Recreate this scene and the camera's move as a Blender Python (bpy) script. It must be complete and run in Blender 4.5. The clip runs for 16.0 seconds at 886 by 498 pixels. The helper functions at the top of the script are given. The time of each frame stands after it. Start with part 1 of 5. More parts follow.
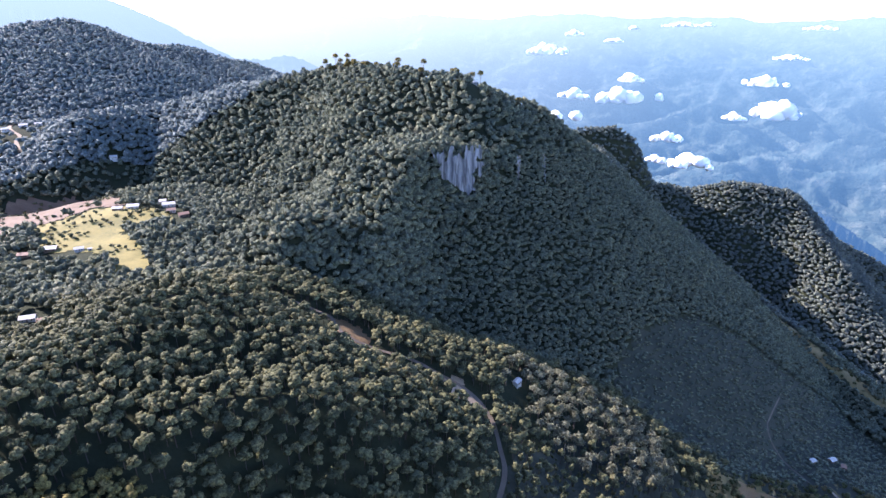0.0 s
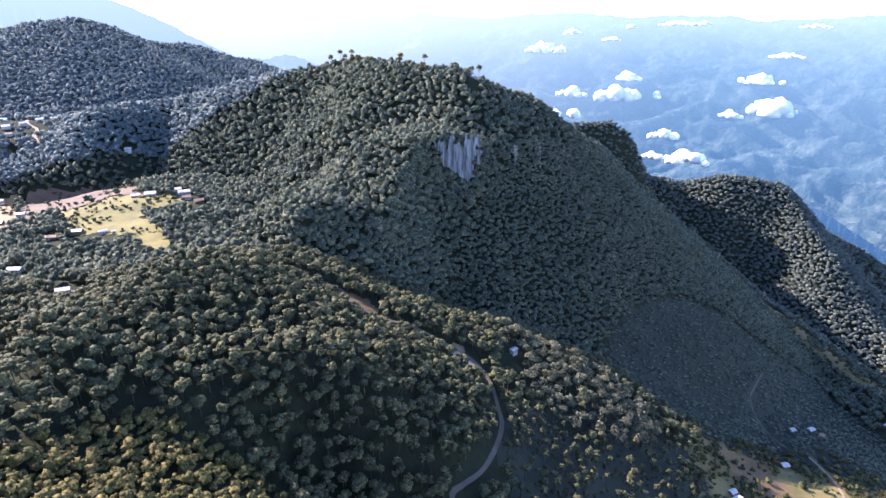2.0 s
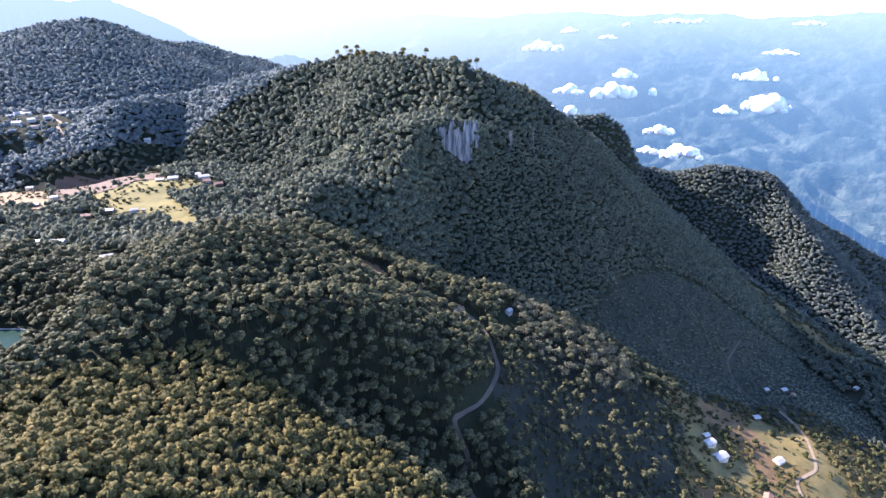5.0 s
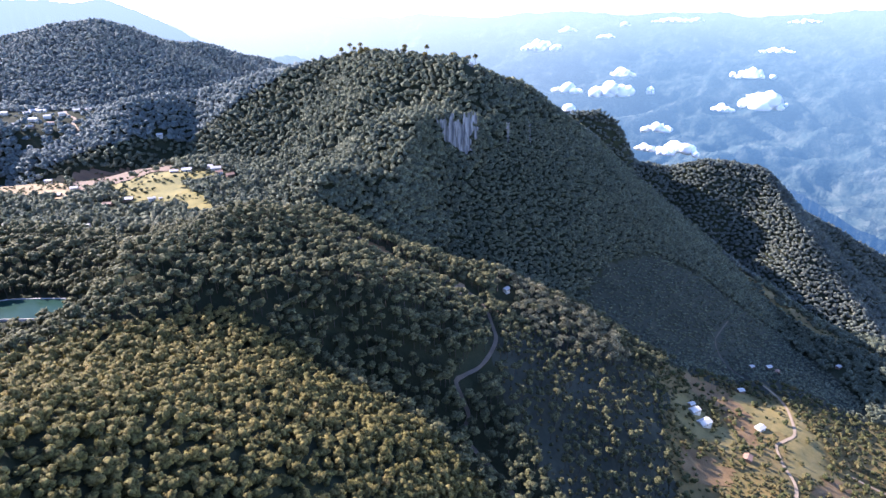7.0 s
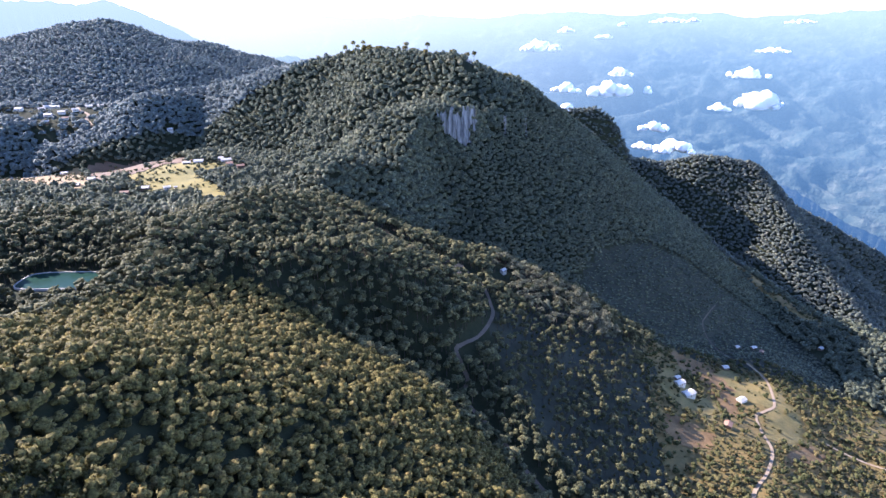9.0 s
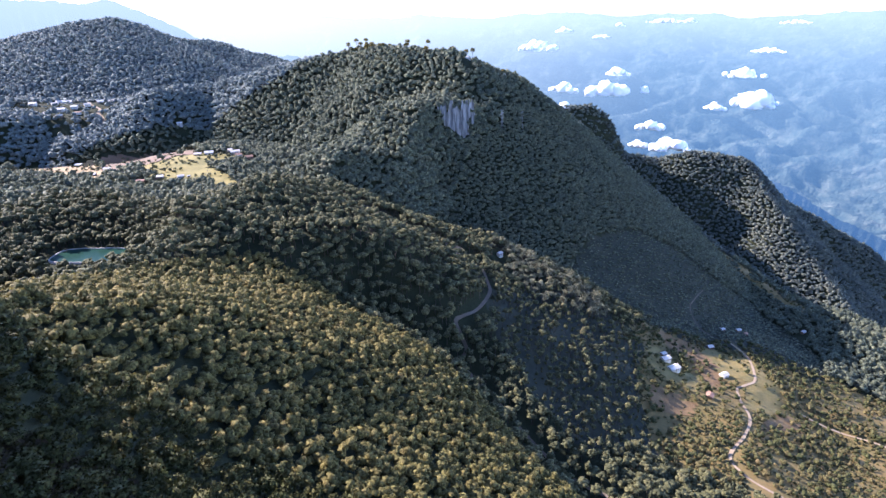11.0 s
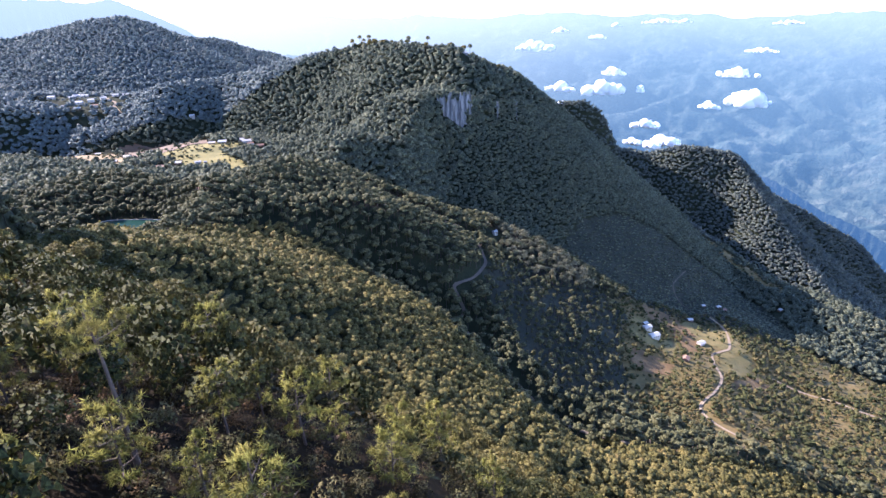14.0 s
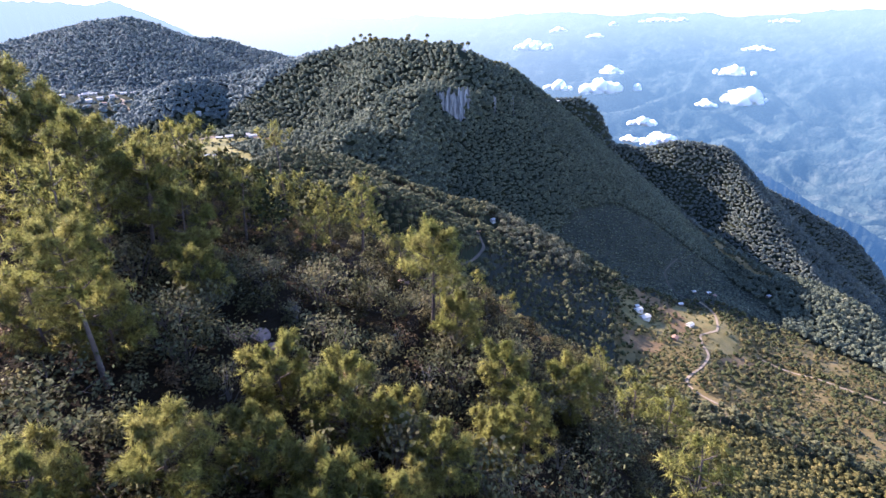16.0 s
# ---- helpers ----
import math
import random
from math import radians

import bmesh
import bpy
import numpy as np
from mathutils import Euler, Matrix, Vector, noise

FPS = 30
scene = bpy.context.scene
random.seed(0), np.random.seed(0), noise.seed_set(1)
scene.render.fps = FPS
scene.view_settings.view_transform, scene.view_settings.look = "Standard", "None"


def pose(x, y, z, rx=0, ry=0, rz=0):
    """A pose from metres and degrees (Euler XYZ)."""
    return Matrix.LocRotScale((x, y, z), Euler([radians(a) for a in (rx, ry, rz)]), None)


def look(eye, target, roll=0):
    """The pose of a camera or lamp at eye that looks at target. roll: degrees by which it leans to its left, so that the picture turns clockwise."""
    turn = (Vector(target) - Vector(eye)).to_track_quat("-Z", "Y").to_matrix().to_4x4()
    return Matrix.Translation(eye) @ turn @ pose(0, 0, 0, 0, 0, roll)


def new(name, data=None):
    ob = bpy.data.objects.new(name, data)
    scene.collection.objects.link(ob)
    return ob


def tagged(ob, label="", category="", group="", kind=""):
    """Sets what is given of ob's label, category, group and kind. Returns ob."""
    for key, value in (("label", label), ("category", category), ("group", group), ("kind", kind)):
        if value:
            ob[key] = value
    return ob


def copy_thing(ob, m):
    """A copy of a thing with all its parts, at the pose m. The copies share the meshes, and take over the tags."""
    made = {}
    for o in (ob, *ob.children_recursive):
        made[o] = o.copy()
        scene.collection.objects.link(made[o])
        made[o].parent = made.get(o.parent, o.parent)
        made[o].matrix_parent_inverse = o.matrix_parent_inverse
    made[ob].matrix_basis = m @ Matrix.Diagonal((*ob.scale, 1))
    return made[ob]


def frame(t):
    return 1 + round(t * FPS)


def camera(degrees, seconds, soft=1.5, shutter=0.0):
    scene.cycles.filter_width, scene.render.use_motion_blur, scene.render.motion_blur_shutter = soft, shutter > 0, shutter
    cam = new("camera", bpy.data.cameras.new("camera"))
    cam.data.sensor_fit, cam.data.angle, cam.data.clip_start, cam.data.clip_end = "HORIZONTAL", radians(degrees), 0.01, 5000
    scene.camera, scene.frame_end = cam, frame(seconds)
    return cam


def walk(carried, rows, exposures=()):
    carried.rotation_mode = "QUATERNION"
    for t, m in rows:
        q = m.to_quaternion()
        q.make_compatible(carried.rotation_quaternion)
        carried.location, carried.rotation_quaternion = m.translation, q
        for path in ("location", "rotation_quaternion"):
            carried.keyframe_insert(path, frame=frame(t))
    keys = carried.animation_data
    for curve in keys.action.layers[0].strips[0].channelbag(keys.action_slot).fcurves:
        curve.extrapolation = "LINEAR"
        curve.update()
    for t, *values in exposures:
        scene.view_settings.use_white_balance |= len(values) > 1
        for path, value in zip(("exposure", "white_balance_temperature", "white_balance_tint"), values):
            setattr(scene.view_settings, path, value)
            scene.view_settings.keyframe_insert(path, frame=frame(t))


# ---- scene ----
cam = camera(74.9, 16.0)
METRES, EYE, TILT, LEAN, TURN = 300.0, 300.0, -23.0, 0.0, 0.0
ROWS = [
    (0.0, 0.0, 0.0, 0.0, 0.0, 0.0, -0.0),
    (0.5, -0.001, -0.0291, -0.0141, -0.0, -0.03, 0.04),
    (1.0, -0.0024, -0.0563, -0.0277, -0.02, -0.03, 0.09),
    (1.5, -0.0041, -0.0853, -0.0425, -0.04, -0.04, 0.11),
    (2.0, -0.0054, -0.112, -0.0559, -0.04, -0.02, 0.15),
    (2.5, -0.0062, -0.1405, -0.0712, -0.05, 0.03, 0.19),
    (3.0, -0.0076, -0.168, -0.0842, -0.06, 0.03, 0.23),
    (3.5, -0.0083, -0.1972, -0.0989, -0.05, 0.01, 0.3),
    (4.0, -0.0096, -0.2241, -0.1122, -0.06, -0.01, 0.37),
    (6.5, -0.0151, -0.3651, -0.1823, -0.04, 0.01, 0.76),
    (7.0, -0.0164, -0.392, -0.196, -0.04, 0.05, 0.82),
    (7.5, -0.0175, -0.4212, -0.2107, -0.03, 0.08, 0.85),
    (8.0, -0.0182, -0.4482, -0.2245, -0.03, 0.09, 0.87),
    (8.5, -0.0196, -0.4775, -0.2392, -0.05, 0.1, 0.9),
    (9.0, -0.0204, -0.5045, -0.2531, -0.08, 0.15, 0.9),
    (11.5, -0.0277, -0.6464, -0.3241, -0.24, 0.2, 0.86),
    (12.0, -0.0288, -0.674, -0.3376, -0.27, 0.22, 0.86),
    (12.5, -0.0301, -0.7039, -0.352, -0.3, 0.28, 0.87),
    (13.0, -0.0313, -0.7311, -0.3655, -0.33, 0.28, 0.86),
    (13.5, -0.0325, -0.7604, -0.3802, -0.37, 0.26, 0.86),
    (14.0, -0.0336, -0.7877, -0.3941, -0.4, 0.26, 0.87),
    (14.5, -0.035, -0.8173, -0.4092, -0.43, 0.27, 0.89),
    (15.0, -0.0361, -0.8469, -0.4228, -0.46, 0.286, 0.924),
    (15.5, -0.0364, -0.87, -0.4373, -0.469, 0.26, 0.98),
    (16.0, -0.0367, -0.8866, -0.4458, -0.43, 0.297, 1.167),
]
walk(cam, [(t, pose(0, 0, EYE, TILT, LEAN, TURN) @ pose(METRES * x, METRES * y, METRES * z, 90 + pitch, roll, yaw)) for t, x, y, z, yaw, pitch, roll in ROWS],
     [(0.0, 2.1, 5400, 29), (16.0, 2.05, 5400, 29)])

# ---- light ----
SUN_AZ, SUN_EL = 60.0, 32.0        # degrees to the left of straight ahead (+y), and up
world = bpy.data.worlds.new("sky")
scene.world = world
world.use_nodes = True
wn = world.node_tree.nodes
sky = wn.new("ShaderNodeTexSky")
sky.sky_type = "NISHITA"
sky.sun_disc = False
sky.sun_elevation, sky.sun_rotation = radians(SUN_EL), radians(-SUN_AZ)
sky.altitude, sky.air_density, sky.dust_density, sky.ozone_density = 2400, 1.0, 0.7, 1.6
wn["Background"].inputs["Strength"].default_value = 0.14
world.node_tree.links.new(sky.outputs[0], wn["Background"].inputs["Color"])
sun_data = bpy.data.lights.new("sun", "SUN")
sun_data.energy, sun_data.angle, sun_data.color = 5.0, radians(0.53), (1.0, 0.87, 0.67)
sun = new("sun", sun_data)
sun_dir = Vector((-math.sin(radians(SUN_AZ)) * math.cos(radians(SUN_EL)), math.cos(radians(SUN_AZ)) * math.cos(radians(SUN_EL)), math.sin(radians(SUN_EL))))
sun.matrix_world = look(sun_dir * 900, (0, 0, 0))


# ---- materials ----
def mat(name):
    m = bpy.data.materials.new(name)
    m.use_nodes = True
    return m, m.node_tree.nodes, m.node_tree.links, m.node_tree.nodes["Principled BSDF"]


def ramp(nodes, stops):
    r = nodes.new("ShaderNodeValToRGB")
    e = r.color_ramp.elements
    while len(e) < len(stops):
        e.new(0.5)
    for el, (p, c) in zip(e, stops):
        el.position, el.color = p, (*c, 1)
    return r


def noise_node(nodes, links, scale, detail=4, rough=0.6, coord=None, stretch=None):
    n = nodes.new("ShaderNodeTexNoise")
    n.inputs["Scale"].default_value, n.inputs["Detail"].default_value, n.inputs["Roughness"].default_value = scale, detail, rough
    if coord is None:
        coord = nodes.new("ShaderNodeTexCoord").outputs["Object"]
    if stretch:
        mp = nodes.new("ShaderNodeMapping")
        mp.inputs["Scale"].default_value = stretch
        links.new(coord, mp.inputs["Vector"])
        coord = mp.outputs["Vector"]
    links.new(coord, n.inputs["Vector"])
    return n


def surface(name, stops, scale, fine=None, rough=0.9, bump=0.3, bump_dist=0.3, stretch=None, metal=0.0, spec=0.3):
    """Two scales of noise through a colour ramp, with relief."""
    m, nodes, links, b = mat(name)
    big = noise_node(nodes, links, scale, 5, 0.6, stretch=stretch)
    small = noise_node(nodes, links, fine or scale * 9, 4, 0.7, stretch=stretch)
    mix = nodes.new("ShaderNodeMath")
    mix.operation = "MULTIPLY_ADD"
    links.new(small.outputs["Fac"], mix.inputs[0])
    mix.inputs[1].default_value = 0.55
    half = nodes.new("ShaderNodeMath")
    half.operation = "MULTIPLY_ADD"
    half.inputs[1].default_value, half.inputs[2].default_value = 0.75, -0.15
    links.new(big.outputs["Fac"], half.inputs[0])
    links.new(half.outputs[0], mix.inputs[2])
    r = ramp(nodes, stops)
    links.new(mix.outputs[0], r.inputs["Fac"])
    links.new(r.outputs["Color"], b.inputs["Base Color"])
    b.inputs["Roughness"].default_value, b.inputs["Metallic"].default_value = rough, metal
    b.inputs["Specular IOR Level"].default_value = spec
    if bump:
        bn = nodes.new("ShaderNodeBump")
        bn.inputs["Strength"].default_value, bn.inputs["Distance"].default_value = bump, bump_dist
        links.new(mix.outputs[0], bn.inputs["Height"])
        links.new(bn.outputs["Normal"], b.inputs["Normal"])
    return m


def foliage(name, stops, patch=0.012, through_light=0.3, rough=0.7, spec=0.10, per_object=False, grain=0.9, low=0.35, high=1.5):
    """Leaves: colour from the tree's own tint and from patches of the wood, partly lit through."""
    m, nodes, links, b = mat(name)
    if per_object:
        tint = nodes.new("ShaderNodeObjectInfo").outputs["Random"]
    else:
        at = nodes.new("ShaderNodeAttribute")
        at.attribute_name = "tint"
        tint = at.outputs["Fac"]
    n = noise_node(nodes, links, patch, 3, 0.6)
    isl = nodes.new("ShaderNodeNewGeometry")
    a = nodes.new("ShaderNodeMath")
    a.operation = "MULTIPLY_ADD"
    links.new(tint, a.inputs[0])
    a.inputs[1].default_value = 0.5
    c = nodes.new("ShaderNodeMath")
    c.operation = "MULTIPLY_ADD"
    links.new(n.outputs["Fac"], c.inputs[0])
    c.inputs[1].default_value, c.inputs[2].default_value = 0.5, -0.08
    links.new(c.outputs[0], a.inputs[2])
    d = nodes.new("ShaderNodeMath")
    d.operation = "MULTIPLY_ADD"
    links.new(isl.outputs["Random Per Island"], d.inputs[0])
    d.inputs[1].default_value = 0.18
    links.new(a.outputs[0], d.inputs[2])
    r = ramp(nodes, stops)
    links.new(d.outputs[0], r.inputs["Fac"])
    fine = noise_node(nodes, links, grain, 3, 0.75)
    lv = nodes.new("ShaderNodeMapRange")
    lv.inputs["From Min"].default_value, lv.inputs["From Max"].default_value = 0.36, 0.66
    lv.inputs["To Min"].default_value, lv.inputs["To Max"].default_value = low, high
    links.new(fine.outputs["Fac"], lv.inputs["Value"])
    sc = nodes.new("ShaderNodeVectorMath")
    sc.operation = "SCALE"
    links.new(r.outputs["Color"], sc.inputs[0])
    links.new(lv.outputs[0], sc.inputs["Scale"])
    links.new(sc.outputs["Vector"], b.inputs["Base Color"])
    b.inputs["Roughness"].default_value = rough
    b.inputs["Specular IOR Level"].default_value = spec
    bn = nodes.new("ShaderNodeBump")
    bn.inputs["Strength"].default_value, bn.inputs["Distance"].default_value = 0.7, 0.5 / grain
    links.new(fine.outputs["Fac"], bn.inputs["Height"])
    links.new(bn.outputs["Normal"], b.inputs["Normal"])
    tr = nodes.new("ShaderNodeBsdfTranslucent")
    links.new(sc.outputs["Vector"], tr.inputs["Color"])
    mx = nodes.new("ShaderNodeMixShader")
    mx.inputs[0].default_value = through_light
    links.new(b.outputs[0], mx.inputs[1])
    links.new(tr.outputs[0], mx.inputs[2])
    links.new(mx.outputs[0], nodes["Material Output"].inputs["Surface"])
    return m


FOREST_STOPS = [(0.0, (0.049, 0.054, 0.028)), (0.35, (0.087, 0.090, 0.044)), (0.65, (0.129, 0.125, 0.057)), (1.0, (0.185, 0.158, 0.081))]
YOUNG_STOPS = [(0.0, (0.072, 0.071, 0.026)), (0.4, (0.132, 0.117, 0.038)), (0.75, (0.192, 0.156, 0.051)), (1.0, (0.236, 0.156, 0.064))]
M_FOREST = foliage("forest_leaves", FOREST_STOPS)
# next three: leaf colours paled and blued, so haze is painted into them
M_HAZY_CONIFER = foliage("conifer_leaves_with_haze", [(0.0, (0.102, 0.128, 0.122)), (0.5, (0.152, 0.180, 0.165)), (1.0, (0.205, 0.225, 0.190))], grain=0.35, low=0.6, high=1.4)
M_OAK = foliage("oak_leaves_greyed_for_haze", [(0.0, (0.065, 0.078, 0.057)), (0.35, (0.100, 0.114, 0.076)), (0.65, (0.138, 0.147, 0.090)), (1.0, (0.185, 0.172, 0.106))], grain=0.5, low=0.5, high=1.55)
M_FARWOOD = foliage("far_slope_leaves_with_haze", [(0.0, (0.062, 0.078, 0.069)), (0.35, (0.098, 0.114, 0.095)), (0.65, (0.137, 0.150, 0.116)), (1.0, (0.184, 0.178, 0.131))], grain=0.4, low=0.55, high=1.45)
M_YOUNG = foliage("young_pine_needles", YOUNG_STOPS, patch=0.02)
# young pine needles again, colour darkened to stand in for shade
M_SHADE_PINE = foliage("pine_needles_dark_for_shade", [(0.0, (0.024, 0.030, 0.010)), (0.4, (0.049, 0.053, 0.016)), (0.75, (0.081, 0.076, 0.024)), (1.0, (0.114, 0.090, 0.033))], patch=0.05, through_light=0.15, grain=3.0)
M_DRYLEAF = foliage("dry_grey_leaves", [(0.0, (0.126, 0.126, 0.078)), (0.5, (0.189, 0.184, 0.115)), (1.0, (0.261, 0.252, 0.156))], patch=0.03)
M_SHRUB = foliage("scrub_leaves", [(0.0, (0.040, 0.050, 0.018)), (0.45, (0.088, 0.090, 0.034)), (0.75, (0.135, 0.112, 0.046)), (1.0, (0.19, 0.12, 0.055))], patch=0.02)
M_PINE_OB = foliage("pine_needles", [(0.0, (0.145, 0.158, 0.040)), (0.4, (0.255, 0.250, 0.062)), (0.75, (0.355, 0.318, 0.088)), (1.0, (0.405, 0.300, 0.092))], patch=0.25, per_object=True, through_light=0.5, grain=5.0)
M_TREE_OB = foliage("hillside_tree_leaves", YOUNG_STOPS, patch=0.05, per_object=True, grain=4.0)
# scrub colour kept near black to imitate shaded gaps between pines
M_SHADE_SCRUB = foliage("scrub_leaves_dark_for_shade", [(0.0, (0.015, 0.016, 0.006)), (0.4, (0.033, 0.030, 0.011)), (0.75, (0.060, 0.047, 0.017)), (1.0, (0.093, 0.054, 0.021))], patch=0.15, grain=5.0)
M_OLIVE = foliage("olive_scrub_leaves", [(0.0, (0.053, 0.053, 0.021)), (0.4, (0.105, 0.097, 0.038)), (0.75, (0.168, 0.142, 0.060)), (1.0, (0.231, 0.162, 0.072))], patch=0.15, grain=5.0)
M_RUSSET = foliage("russet_scrub_leaves", [(0.0, (0.060, 0.040, 0.020)), (0.4, (0.115, 0.075, 0.036)), (0.75, (0.170, 0.105, 0.048)), (1.0, (0.240, 0.140, 0.050))], patch=0.2, grain=5.0)
# brown litter, taken down to near black in place of shade
M_SHADE_LITTER = surface("shade_dark_leaf_litter", [(0.15, (0.006, 0.004, 0.002)), (0.5, (0.014, 0.010, 0.005)), (0.85, (0.036, 0.023, 0.012))], 0.3, 3.0, bump=0.8, bump_dist=0.3, spec=0.05)
# pale blue-green tone that imitates haze between far trees
M_HAZE_COVER = surface("haze_coloured_cover", [(0.2, (0.050, 0.070, 0.066)), (0.5, (0.080, 0.104, 0.096)), (0.8, (0.115, 0.140, 0.124))], 0.03, 0.25, bump=1.0, bump_dist=3.0, spec=0.05)
M_SHRUB_OB = foliage("shrub_leaves", [(0.0, (0.058, 0.062, 0.030)), (0.4, (0.108, 0.106, 0.051)), (0.7, (0.155, 0.134, 0.066)), (1.0, (0.215, 0.118, 0.054))], patch=0.4, per_object=True, through_light=0.3, rough=0.75, spec=0.04, grain=6.0)
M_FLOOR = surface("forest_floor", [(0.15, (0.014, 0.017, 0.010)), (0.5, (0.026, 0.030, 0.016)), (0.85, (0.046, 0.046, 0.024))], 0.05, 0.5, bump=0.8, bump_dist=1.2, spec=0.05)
M_BARK = surface("bark", [(0.2, (0.05, 0.035, 0.026)), (0.8, (0.13, 0.10, 0.08))], 0.6, 6)
M_GREYWOOD = surface("grey_dead_wood", [(0.2, (0.096, 0.081, 0.066)), (0.8, (0.204, 0.180, 0.154))], 2, 14)
M_MEADOW = surface("meadow_grass", [(0.2, (0.050, 0.050, 0.014)), (0.42, (0.125, 0.108, 0.024)), (0.62, (0.190, 0.150, 0.036)), (0.9, (0.215, 0.145, 0.056))], 0.045, 0.5, bump=0.5)
M_PASTURE = surface("dry_grazed_pasture", [(0.2, (0.052, 0.046, 0.016)), (0.42, (0.115, 0.094, 0.028)), (0.62, (0.170, 0.128, 0.042)), (0.9, (0.215, 0.140, 0.058))], 0.06, 0.5, bump=0.6, bump_dist=0.6)
M_PLOUGHED = surface("ploughed_soil", [(0.1, (0.072, 0.046, 0.027)), (0.5, (0.128, 0.084, 0.049)), (0.9, (0.204, 0.147, 0.085))], 0.05, 0.5, bump=0.5, stretch=(1, 3, 1))
M_STUBBLE = surface("dry_stubble", [(0.1, (0.13, 0.09, 0.04)), (0.5, (0.22, 0.155, 0.07)), (0.9, (0.31, 0.23, 0.11))], 0.05, 0.6, bump=0.5)
M_SCRUBLAND = surface("dry_hillside_grass", [(0.15, (0.046, 0.042, 0.014)), (0.42, (0.103, 0.080, 0.024)), (0.7, (0.178, 0.115, 0.037)), (0.95, (0.265, 0.145, 0.053))], 0.03, 0.3, bump=0.6, bump_dist=0.8)
# slope grass with the mountain's shade put into its colour
M_SHADE_GRASS = surface("grass_dark_for_shade", [(0.15, (0.018, 0.022, 0.017)), (0.5, (0.036, 0.040, 0.029)), (0.85, (0.060, 0.060, 0.042))], 0.03, 0.3, bump=0.8, bump_dist=1.0, spec=0.05)
M_BRACKEN = surface("rust_brown_bracken", [(0.1, (0.070, 0.042, 0.018)), (0.5, (0.138, 0.084, 0.034)), (0.9, (0.205, 0.135, 0.055))], 0.08, 0.9, bump=0.8, bump_dist=0.8)
M_DIRT = surface("pale_dirt_road", [(0.1, (0.16, 0.112, 0.066)), (0.5, (0.25, 0.185, 0.115)), (0.9, (0.35, 0.27, 0.18))], 0.08, 0.9, bump=0.3)
# darker copy of the dirt road colour for stretches lying in shade
M_SHADE_DIRT = surface("dirt_road_dark_for_shade", [(0.1, (0.064, 0.049, 0.034)), (0.5, (0.110, 0.086, 0.060)), (0.9, (0.170, 0.135, 0.096))], 0.08, 0.9, bump=0.3)
M_LIME = surface("streaked_limestone", [(0.30, (0.035, 0.036, 0.036)), (0.45, (0.11, 0.112, 0.11)), (0.58, (0.24, 0.24, 0.23)), (0.8, (0.40, 0.395, 0.38))], 0.22, 0.6, bump=0.8, bump_dist=0.6, stretch=(1, 1, 0.09))
M_AGAVE = surface("agave_skin", [(0.1, (0.032, 0.040, 0.020)), (0.9, (0.080, 0.088, 0.045))], 1.5, 12, rough=0.5, bump=0.1)
M_ROCK = surface("pink_grey_rock", [(0.1, (0.126, 0.081, 0.060)), (0.5, (0.243, 0.162, 0.124)), (0.9, (0.378, 0.281, 0.224))], 1.2, 9, bump=0.8, bump_dist=0.08)
M_TIN = surface("weathered_tin_roof", [(0.1, (0.306, 0.277, 0.232)), (0.5, (0.459, 0.424, 0.366)), (0.9, (0.595, 0.555, 0.486))], 0.3, 2.5, rough=0.55, bump=0.1)
M_RUSTY = surface("brown_roof", [(0.1, (0.16, 0.085, 0.05)), (0.9, (0.34, 0.20, 0.13))], 0.4, 3, rough=0.7)
M_PLASTER = surface("plain_plaster_wall", [(0.1, (0.399, 0.368, 0.306)), (0.9, (0.627, 0.570, 0.476))], 0.5, 4)
M_WOODWALL = surface("wooden_plank_wall", [(0.1, (0.12, 0.08, 0.05)), (0.9, (0.26, 0.18, 0.12))], 0.8, 6, stretch=(6, 6, 1))
M_DARK = surface("dark_window_glass", [(0.1, (0.02, 0.022, 0.025)), (0.9, (0.05, 0.052, 0.055))], 1.0, rough=0.15, bump=0, spec=0.6)
M_CONCRETE = surface("pale_concrete", [(0.1, (0.22, 0.20, 0.17)), (0.9, (0.44, 0.41, 0.36))], 0.2, 2, bump=0.2)
M_WATER = surface("green_pond_water", [(0.2, (0.006, 0.026, 0.019)), (0.8, (0.014, 0.042, 0.028))], 0.05, 0.4, rough=0.3, bump=0.1, spec=0.04)


